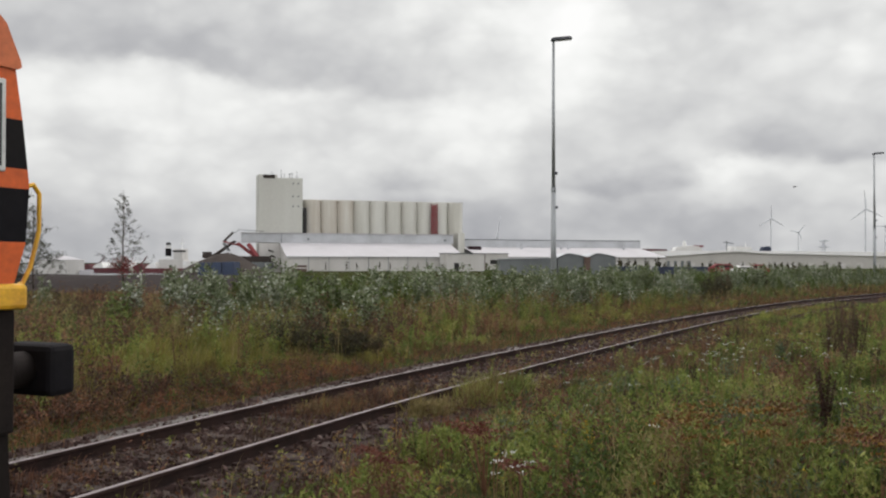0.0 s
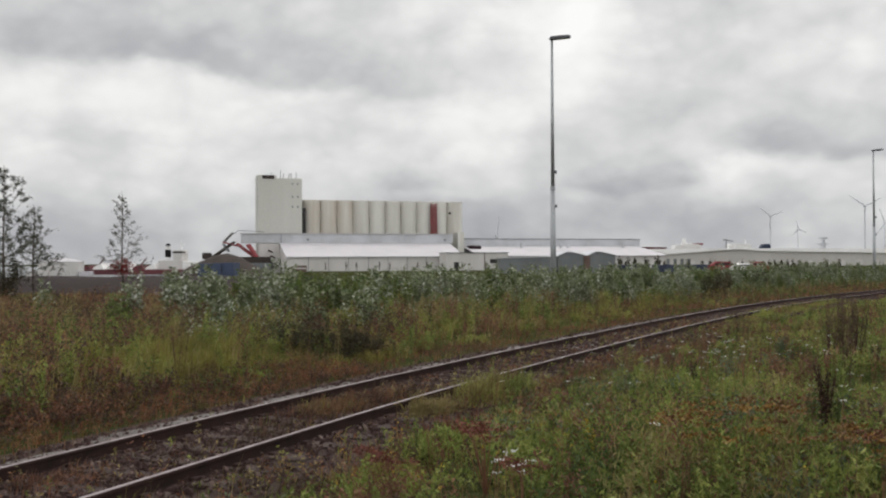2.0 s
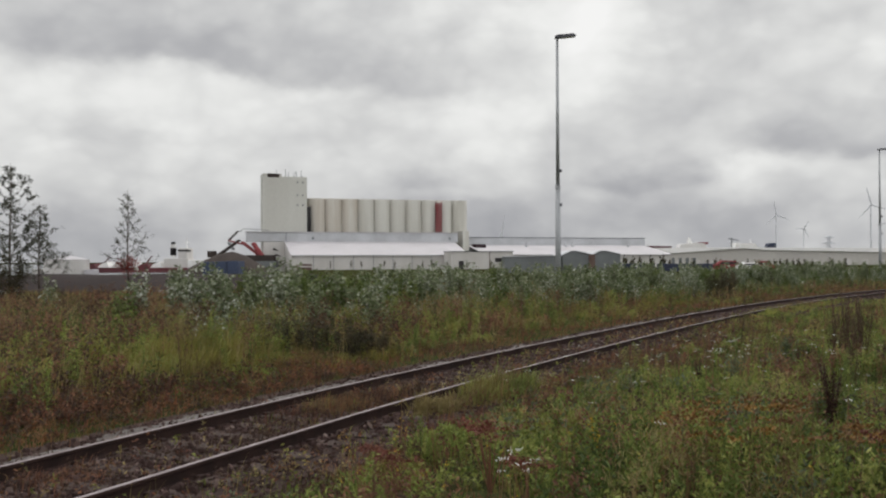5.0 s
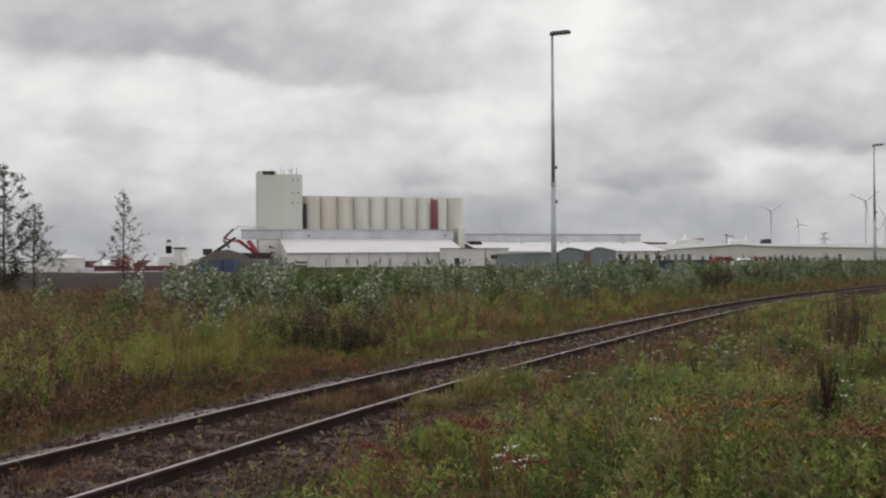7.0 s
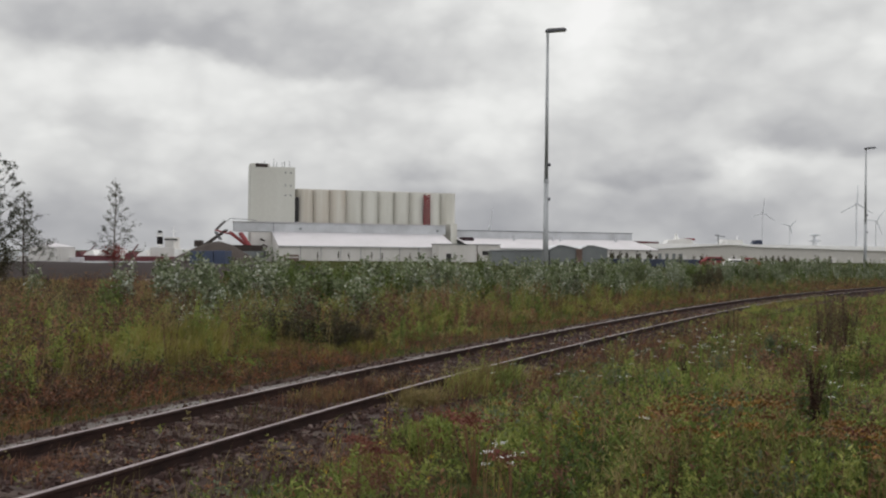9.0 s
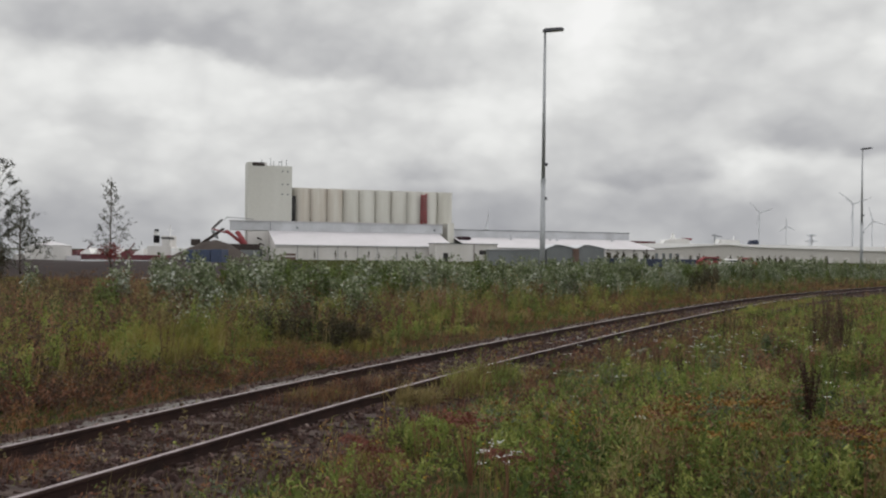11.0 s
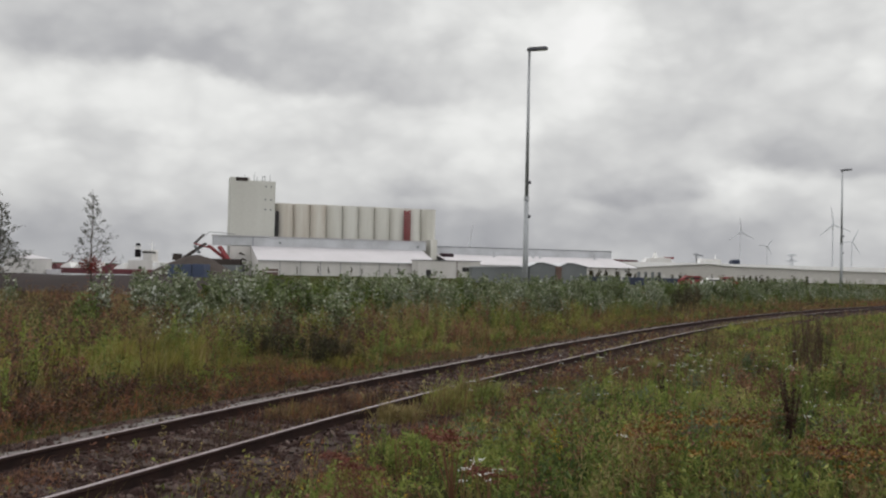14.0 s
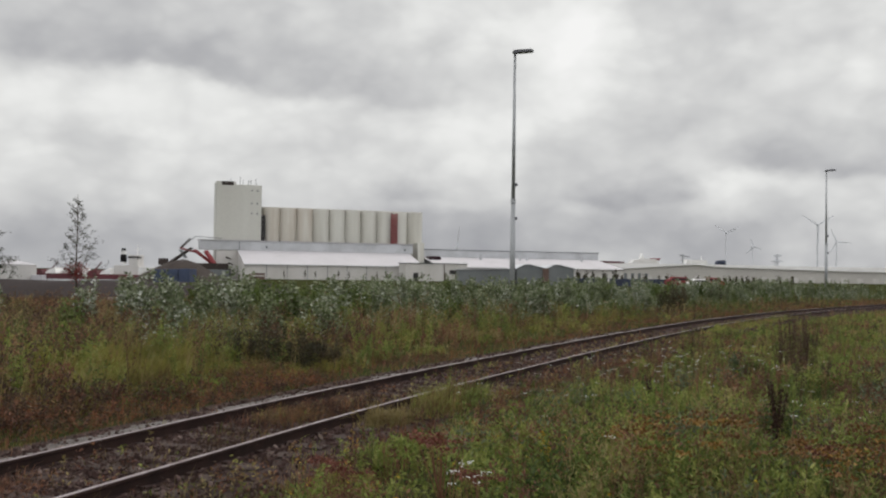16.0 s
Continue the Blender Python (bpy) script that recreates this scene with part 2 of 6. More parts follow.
def cloud_material():
    """Broken grey overcast on the far backdrop: soft banks with billowed edges, paler near the hidden sun."""
    m, n, l, _ = nodes_of("overcast clouds")
    n.remove(n["Principled BSDF"])
    sep = n.new("ShaderNodeSeparateXYZ")
    l.new(n.new("ShaderNodeTexCoord").outputs["Object"], sep.inputs[0])

    def calc(op, a, b=0.0, c=0.0):
        k = n.new("ShaderNodeMath")
        k.operation = op
        for i, v in enumerate((a, b, c)):
            if isinstance(v, (int, float)):
                k.inputs[i].default_value = v
            else:
                l.new(v, k.inputs[i])
        return k.outputs[0]

    az0 = calc("MULTIPLY", calc("ARCTAN2", sep.outputs[0], sep.outputs[1]), 57.2958)
    el0 = calc("MULTIPLY", calc("ARCSINE", calc("DIVIDE", sep.outputs[2], SKY_R)), 57.2958)
    comb = n.new("ShaderNodeCombineXYZ")
    l.new(calc("MULTIPLY", az0, 0.75), comb.inputs[0])
    l.new(calc("MULTIPLY", el0, 1.15), comb.inputs[1])
    warp = n.new("ShaderNodeTexNoise")
    warp.inputs["Scale"].default_value, warp.inputs["Detail"].default_value, warp.inputs["Roughness"].default_value = 0.25, 4, 0.5
    l.new(comb.outputs[0], warp.inputs["Vector"])
    wsep = n.new("ShaderNodeSeparateColor")
    l.new(warp.outputs["Color"], wsep.inputs[0])
    bent = n.new("ShaderNodeVectorMath")
    bent.operation = "MULTIPLY_ADD"
    l.new(warp.outputs["Color"], bent.inputs[0])
    bent.inputs[1].default_value = (1.6, 1.6, 0)
    l.new(comb.outputs[0], bent.inputs[2])
    n1 = noise_node(n, l, 0.17, 3, bent.outputs[0], 0.45)
    n2 = noise_node(n, l, 0.5, 3, bent.outputs[0], 0.5)
    puff = n.new("ShaderNodeTexVoronoi")
    puff.feature = "SMOOTH_F1"
    puff.inputs["Scale"].default_value, puff.inputs["Detail"].default_value, puff.inputs["Smoothness"].default_value = 0.36, 2.0, 0.3
    l.new(bent.outputs[0], puff.inputs["Vector"])
    az = calc("ADD", az0, calc("MULTIPLY", calc("SUBTRACT", wsep.outputs[0], 0.5), 6.0))
    el = calc("ADD", el0, calc("MULTIPLY", calc("SUBTRACT", wsep.outputs[1], 0.5), 3.4))
    total = calc("ADD", 0.79, calc("ADD", calc("MULTIPLY", calc("SUBTRACT", n1, 0.5), 0.34), calc("MULTIPLY", calc("SUBTRACT", n2, 0.5), 0.15)))
    total = calc("ADD", total, calc("MULTIPLY", calc("SUBTRACT", 0.45, puff.outputs["Distance"]), 0.2))
    for a0, e0, sa, se, amp in CLOUDS:
        da = calc("DIVIDE", calc("SUBTRACT", az, a0), sa)
        de = calc("DIVIDE", calc("SUBTRACT", el, e0), se)
        q = calc("ADD", calc("MULTIPLY", da, da), calc("MULTIPLY", de, de))
        total = calc("MULTIPLY_ADD", calc("EXPONENT", calc("MULTIPLY", q, -1.0)), amp, total)
    for a0, e0, slope, half, sharp, deep, amp in BANKS:
        off = calc("SUBTRACT", az, a0)
        up = calc("SUBTRACT", calc("SUBTRACT", el, e0), calc("MULTIPLY", off, slope))
        base = calc("DIVIDE", 1.0, calc("ADD", 1.0, calc("EXPONENT", calc("DIVIDE", up, -sharp))))
        fade = calc("EXPONENT", calc("DIVIDE", calc("MAXIMUM", up, 0.0), -deep))
        side = calc("EXPONENT", calc("MULTIPLY", calc("POWER", calc("ABSOLUTE", calc("DIVIDE", off, half)), 3.0), -1.0))
        total = calc("MULTIPLY_ADD", calc("MULTIPLY", calc("MULTIPLY", base, fade), side), amp, total)
    col = ramp_node(n, l, total, [(0.05, (0.30, 0.306, 0.332)), (0.35, (0.445, 0.449, 0.464)), (0.62, (0.632, 0.636, 0.634)), (0.82, (0.80, 0.805, 0.792)), (1.0, (0.9, 0.9, 0.89))])
    em = n.new("ShaderNodeEmission")
    l.new(col, em.inputs[0])
    l.new(em.outputs[0], n["Material Output"].inputs[0])
    return m


SKY_R = 4600.0
# azimuth, elevation, half-widths in degrees, brightness
CLOUDS = [
    (-18, 9.9, 10, 1.8, 0.12), (1.5, 8.0, 4, 2.0, 0.10), (7.5, 14.0, 3.2, 3.2, 0.28), (17, 5.2, 2.4, 0.9, 0.20), (-1, 15.6, 6, 1.4, 0.12), (15, 12.5, 3.5, 4, -0.10),
    (22, 11, 4, 3, 0.02), (-21, 1.0, 11, 2.8, -0.42), (12, 1.6, 18, 2.4, -0.34), (-1, 2.5, 8, 1.8, -0.22), (-8, 6.5, 5, 1.5, 0.05), (5, 10.5, 5, 2.5, 0.10),
]
# flat-based grey banks: azimuth, elevation and slope of the base, half-width, softness of the base, depth, brightness
BANKS = [
    (-16, 11.7, -0.075, 14, 0.28, 3.4, -0.50), (21.5, 6.3, 0.03, 6, 0.25, 1.6, -0.50), (10.3, 4.3, 0.0, 4.6, 0.2, 1.7, -0.46), (-2, 4.6, 0.0, 4, 0.25, 1.2, -0.32),
    (-21, 7.2, 0.05, 5, 0.25, 0.9, -0.2), (13, 8.0, 0.1, 4, 0.35, 1.4, -0.18), (3, 12.0, -0.05, 5, 0.35, 1.2, -0.10), (17, 2.8, 0.0, 7, 0.2, 0.6, -0.12),
]
M_SKY = cloud_material()


# ---- building helpers ----
def mesh_of(name, bm, mat, smooth=False):
    me = bpy.data.meshes.new(name)
    bm.to_mesh(me)
    bm.free()
    for m in (mat if isinstance(mat, (list, tuple)) else [mat]):
        me.materials.append(m)
    if smooth:
        me.polygons.foreach_set("use_smooth", [True] * len(me.polygons))
    return me


def part(name, bm, mat, parent=None, label="", smooth=False):
    ob = new(name, mesh_of(name, bm, mat, smooth))
    ob.parent = parent
    return tagged(ob, label)


def thing(name, label, category, m=None, group="", kind=""):
    ob = new(name)
    ob.empty_display_size = 0.2
    ob.matrix_basis = m or Matrix()
    return tagged(ob, label, category, group, kind)


def box(bm, x0, x1, y0, y1, z0, z1, bevel=0.0):
    r = bmesh.ops.create_cube(bm, size=1.0, matrix=Matrix.Translation(((x0 + x1) / 2, (y0 + y1) / 2, (z0 + z1) / 2)) @ Matrix.Diagonal((abs(x1 - x0), abs(y1 - y0), abs(z1 - z0), 1)))
    if bevel:
        edges = {e for v in r["verts"] for e in v.link_edges}
        bmesh.ops.bevel(bm, geom=list(edges), offset=bevel, segments=2, affect="EDGES", profile=0.5)
    return bm


def block(x0, x1, y0, y1, z0, z1, bevel=0.0):
    return box(bmesh.new(), x0, x1, y0, y1, z0, z1, bevel)


def tube(bm, a, b, r0, r1=None, sides=8):
    a, b = Vector(a), Vector(b)
    d = b - a
    m = Matrix.Translation((a + b) / 2) @ d.to_track_quat("Z", "Y").to_matrix().to_4x4()
    bmesh.ops.create_cone(bm, cap_ends=True, segments=sides, radius1=r0, radius2=r0 if r1 is None else r1, depth=d.length, matrix=m)
    return bm


def bent_tube(points, r, sides=8):
    bm = bmesh.new()
    for a, b in zip(points, points[1:]):
        tube(bm, a, b, r, r, sides)
    for p in points[1:-1]:
        bmesh.ops.create_uvsphere(bm, u_segments=sides, v_segments=5, radius=r * 1.01, matrix=Matrix.Translation(p))
    return bm


def prism(profile, y0, y1):
    """A profile of (x, z) points, drawn out along y."""
    bm = bmesh.new()
    a = [bm.verts.new((x, y0, z)) for x, z in profile]
    b = [bm.verts.new((x, y1, z)) for x, z in profile]
    bm.faces.new(a)
    bm.faces.new(b[::-1])
    k = len(a)
    for i in range(k):
        bm.faces.new((a[i], b[i], b[(i + 1) % k], a[(i + 1) % k]))
    bmesh.ops.recalc_face_normals(bm, faces=bm.faces)
    return bm


def prism_x(profile, x0, x1):
    """A profile of (y, z) points, drawn out along x."""
    bm = prism(profile, x0, x1)
    for v in bm.verts:
        v.co = (v.co.y, v.co.x, v.co.z)
    bmesh.ops.recalc_face_normals(bm, faces=bm.faces)
    return bm


def raw_mesh(name, verts, faces, mat, smooth=False):
    """A mesh straight from arrays: verts (n, 3), faces a list of (m, k) index arrays."""
    me = bpy.data.meshes.new(name)
    loops = np.concatenate([f.ravel() for f in faces]).astype(np.int32)
    sizes = np.concatenate([np.full(len(f), f.shape[1]) for f in faces]).astype(np.int32)
    me.vertices.add(len(verts))
    me.vertices.foreach_set("co", np.ascontiguousarray(verts, np.float32).ravel())
    me.loops.add(len(loops))
    me.loops.foreach_set("vertex_index", loops)
    me.polygons.add(len(sizes))
    me.polygons.foreach_set("loop_start", np.concatenate([[0], np.cumsum(sizes)[:-1]]).astype(np.int32))
    me.polygons.foreach_set("use_smooth", np.full(len(sizes), smooth))
    me.update(calc_edges=True)
    me.materials.append(mat)
    return me


# ---- the line of the track ----
BEND = np.array([1.543, -4.8272, 7.0927, -0.8639, 4.0399, -3.3725])


def track_slope(y):
    u = np.clip(np.asarray(y, float), 9.5, 57)
    return np.polyval(np.polyder(BEND), np.log(u / 8)) / u


def track_x(y):
    """The middle line: straight abreast of the camera, then curving away to the right."""
    y = np.asarray(y, float)
    u = np.clip(y, 9.5, 57)
    return np.polyval(BEND, np.log(u / 8)) + track_slope(u) * (y - u) + 0.004 * np.maximum(y - 57, 0) ** 2


TY = np.linspace(-40, 110, 1501)
TX = track_x(TY)
TS = np.concatenate([[0], np.cumsum(np.hypot(np.diff(TX), np.diff(TY)))])
S0 = np.interp(8.0, TY, TS)


def on_track(s, off=0.0):
    """Place and heading at s metres along the line from the point abreast of the camera's view; off: to the right."""
    s = np.asarray(s) + S0
    x, y = np.interp(s, TS, TX), np.interp(s, TS, TY)
    h = np.arctan2(np.interp(s + 0.3, TS, TX) - np.interp(s - 0.3, TS, TX), np.interp(s + 0.3, TS, TY) - np.interp(s - 0.3, TS, TY))
    return x + off * np.cos(h), y - off * np.sin(h), h


def side_of(x, y):
    """Metres to the right of the track's middle."""
    y = np.asarray(y, float)
    return (np.asarray(x) - track_x(y)) / np.sqrt(1 + track_slope(y) ** 2)


def lumps(x, y):
    return 0.035 * np.sin(x * 0.9 + 1.3 * np.sin(y * 0.5)) + 0.03 * np.sin(y * 0.7 + x * 0.35 + 2)


def ground_z(x, y):
    x, y = np.asarray(x, float), np.asarray(y, float)
    near = np.clip(1.5 - np.hypot(x, y) / 120, 0, 1) * np.clip((np.abs(side_of(x, y)) - 2.0) / 2, 0, 1)
    low = np.clip((y - 80) / 60, 0, 1) * np.clip((-30 - x) / 25, 0, 1)
    return lumps(x, y) * near - 1.9 * low


# ---- ground, water, sky ----
def ground():
    a = np.concatenate([-np.geomspace(4400, 62, 22), np.linspace(-60, 60, 121), np.geomspace(62, 4400, 22)])
    b = np.concatenate([-np.geomspace(4400, 31, 18), np.linspace(-30, 100, 131), np.geomspace(102, 4400, 26)])
    X, Y = np.meshgrid(a, b)
    v = np.stack([X, Y, ground_z(X, Y)], -1).reshape(-1, 3)
    i = np.arange(len(a) * (len(b) - 1)).reshape(len(b) - 1, len(a))[:, :-1].ravel()
    f = np.stack([i, i + 1, i + 1 + len(a), i + len(a)], 1)
    tagged(new("ground", raw_mesh("ground", v, [f], M_GROUND, True)), "weedy green and brown meadow soil", "ground", kind="structure")
    tagged(part("water", block(-900, -62, 205, 1400, -2.6, -1.6), M_WATER), "grey harbour basin water", "water", kind="structure")


def sky_backdrop():
    az = np.radians(np.linspace(-60, 60, 61))
    el = np.radians(np.linspace(-1.5, 36, 26))
    A, E = np.meshgrid(az, el)
    v = np.stack([np.sin(A) * np.cos(E), np.cos(A) * np.cos(E), np.sin(E)], -1).reshape(-1, 3) * SKY_R
    i = np.arange(61 * 25).reshape(25, 61)[:, :-1].ravel()
    f = np.stack([i, i + 61, i + 62, i + 1], 1)
    return tagged(new("backdrop", raw_mesh("backdrop", v, [f], M_SKY, True)), "broken grey overcast clouds", "sky", kind="structure")


# ---- railway ----
def rail_profile():
    return [(-0.062, 0.0), (0.062, 0.0), (0.062, 0.012), (0.012, 0.03), (0.010, 0.108), (0.035, 0.122), (0.035, 0.146), (0.027, 0.153), (-0.027, 0.153), (-0.035, 0.146), (-0.035, 0.122), (-0.010, 0.108), (-0.012, 0.03), (-0.062, 0.012)]


def track():
    tr = tagged(new("railway_track"), "weedy single railway track with rusty rails", "railway track", kind="structure")
    prof = np.array(rail_profile())
    s = np.concatenate([np.linspace(-34, 40, 150), np.linspace(41, 112, 60)])
    k = len(prof)
    for off in (-0.7525, 0.7525):
        rings = []
        x, y, h = on_track(s, off)
        for px, pz in prof:
            rings.append(np.stack([x + px * np.cos(h), y - px * np.sin(h), np.full_like(x, 0.007 + pz)], -1))
        v = np.stack(rings, 1).reshape(-1, 3)
        i = np.arange(len(s) - 1)[:, None] * k
        side, top = [], []
        for j in range(k):
            q = np.concatenate([i + j, i + (j + 1) % k, i + k + (j + 1) % k, i + k + j], 1)
            (top if j == 7 else side).append(q)
        me = raw_mesh("rail", v, side + top, M_RAIL)
        me.materials.append(M_RAILTOP)
        idx = np.zeros(len(me.polygons), np.int32)
        idx[len(side) * len(i):] = 1
        me.polygons.foreach_set("material_index", idx)
        me.update()
        tagged(new("rail", me), "rusty rail with a worn bright head").parent = tr
    rng = np.random.default_rng(5)
    shapes = []
    for _ in range(4):
        bm = block(-1.25, 1.25, -0.12, 0.12, -0.13, 0.03, 0.012)
        for v in bm.verts:
            v.co += Vector(rng.normal(0, 0.006, 3))
            v.co.z = min(v.co.z, 0.034)
        shapes.append(mesh_of("sleeper", bm, M_SLEEPER))
    for j in range(150):
        sj = -24 + j * 0.62 + rng.normal(0, 0.02)
        x, y, h = on_track(sj, rng.normal(0, 0.03))
        ob = new("sleeper", shapes[j % 4])
        ob.parent = tr
        ob.matrix_basis = Matrix.Translation((float(x), float(y), 0)) @ pose(0, 0, 0, 0, 0, -math.degrees(float(h)) + rng.normal(0, 0.8))
        for o in (-0.7525, 0.7525):
            if -8 < sj < 16:
                x, y, h = on_track(sj, o)
                for d in (-0.085, 0.085):
                    c = new("rail_clip", CLIP)
                    c.parent = tr
                    c.matrix_basis = Matrix.Translation((float(x) + d * math.cos(h), float(y) - d * math.sin(h), 0)) @ pose(0, 0, 0, 0, 0, -math.degrees(float(h)))
    # ballast bed: many small broken stones
    n = 28000
    sb = np.concatenate([rng.uniform(-6, 22, n * 3 // 4), rng.uniform(22, 75, n // 4)])
    ob_ = rng.normal(0, 1.0, n).clip(-2.1, 2.1)
    ob_ = np.where(rng.random(n) < 0.62, rng.uniform(-1.0, 1.0, n), np.where(rng.random(n) < 0.5, -rng.uniform(0.8, 1.7, n), np.where(rng.random(n) < 0.75, rng.uniform(0.8, 2.1, n), ob_)))
    x, y, h = on_track(sb, ob_)
    r = rng.uniform(0.012, 0.032, n) * np.where(sb > 22, 1.5, 1)
    cube = np.array([(-1, -1, -1), (1, -1, -1), (1, 1, -1), (-1, 1, -1), (-.7, -.7, 1), (.7, -.6, 1), (.6, .7, 1), (-.6, .6, 1)], float)
    v = cube[None] * (1 + rng.normal(0, 0.25, (n, 8, 3))) * r[:, None, None] * np.array([1.1, 0.85, 0.7])
    a = rng.uniform(0, 6.28, n)
    ca, sa = np.cos(a)[:, None], np.sin(a)[:, None]
    tilt = rng.normal(0, 0.4, n)[:, None]
    vx, vy, vz = v[..., 0] * ca - v[..., 1] * sa, v[..., 0] * sa + v[..., 1] * ca, v[..., 2] + v[..., 0] * tilt
    zb = np.where(np.abs(ob_) < 0.68, 0.012, np.where(np.abs(ob_) < 0.85, 0.0, 0.03 - 0.03 * (np.abs(ob_) - 0.85)))
    v = np.stack([vx + x[:, None], vy + y[:, None], vz + (zb + rng.uniform(-0.012, 0.022, n))[:, None]], -1).reshape(-1, 3)
    q = np.array([(4, 5, 6, 7), (0, 1, 5, 4), (1, 2, 6, 5), (2, 3, 7, 6), (3, 0, 4, 7)])
    f = (np.arange(n)[:, None, None] * 8 + q[None]).reshape(-1, 4)
    tagged(new("ballast", raw_mesh("ballast", v, [f], M_BALLAST)), "grey and reddish broken ballast stones", "gravel", kind="stuff")
    # bed beneath the stones
    s = np.linspace(-34, 112, 200)
    prof = [(-2.6, -0.05), (-1.7, 0.012), (-0.9, 0.006), (0.9, 0.006), (1.7, 0.008), (2.6, -0.05)]
    v = np.stack([np.stack([*on_track(s, o)[:2], np.full_like(s, z)], -1) for o, z in prof], 1).reshape(-1, 3)
    i = np.arange(len(s) - 1)[:, None] * 6
    f = np.concatenate([np.concatenate([i + j, i + j + 1, i + j + 7, i + j + 6], 1) for j in range(5)])
    tagged(new("trackbed", raw_mesh("trackbed", v, [f], M_BED, True)), "brown gravelly trackbed", "trackbed", kind="structure")
    # shoulder of finer pale gravel along the outer rail
    s = np.linspace(-14, 30, 353)
    wob = 0.10 * np.sin(s * 1.7) + 0.07 * np.sin(s * 4.3 + 1) + rng.normal(0, 0.025, len(s))
    prof = [(-1.7, -0.03, 1.0), (-1.4, 0.034, 0.8), (-1.1, 0.045, 0.3), (-0.93, 0.04, 0.1), (-0.86, 0.0, 0.0)]
    v = np.stack([np.stack([*on_track(s, o + w * wob)[:2], z + rng.normal(0, 0.008, len(s))], -1) for o, z, w in prof], 1).reshape(-1, 3)
    i = np.arange(len(s) - 1)[:, None] * 5
    f = np.concatenate([np.concatenate([i + j, i + j + 1, i + j + 6, i + j + 5], 1) for j in range(4)])
    tagged(new("gravel_shoulder", raw_mesh("gravel_shoulder", v, [f], M_SHOULDER, True)), "pale grey fine gravel shoulder along the rail", "gravel", kind="structure")


CLIP = mesh_of("rail_clip", block(-0.035, 0.035, -0.05, 0.05, 0.02, 0.06, 0.008), M_RAIL)
M_SHOULDER = surface("fine pale gravel", (0.18, 0.168, 0.16), 0.95, 0, (0.065, 0.05, 0.044), 0.75, 1.5, 40, 0.8, grain=0.5)
M_BED = surface("dusty brown gravel", (0.056, 0.037, 0.031), 0.95, 0, (0.034, 0.023, 0.019), 0.6, 1.5, 25, 0.8)


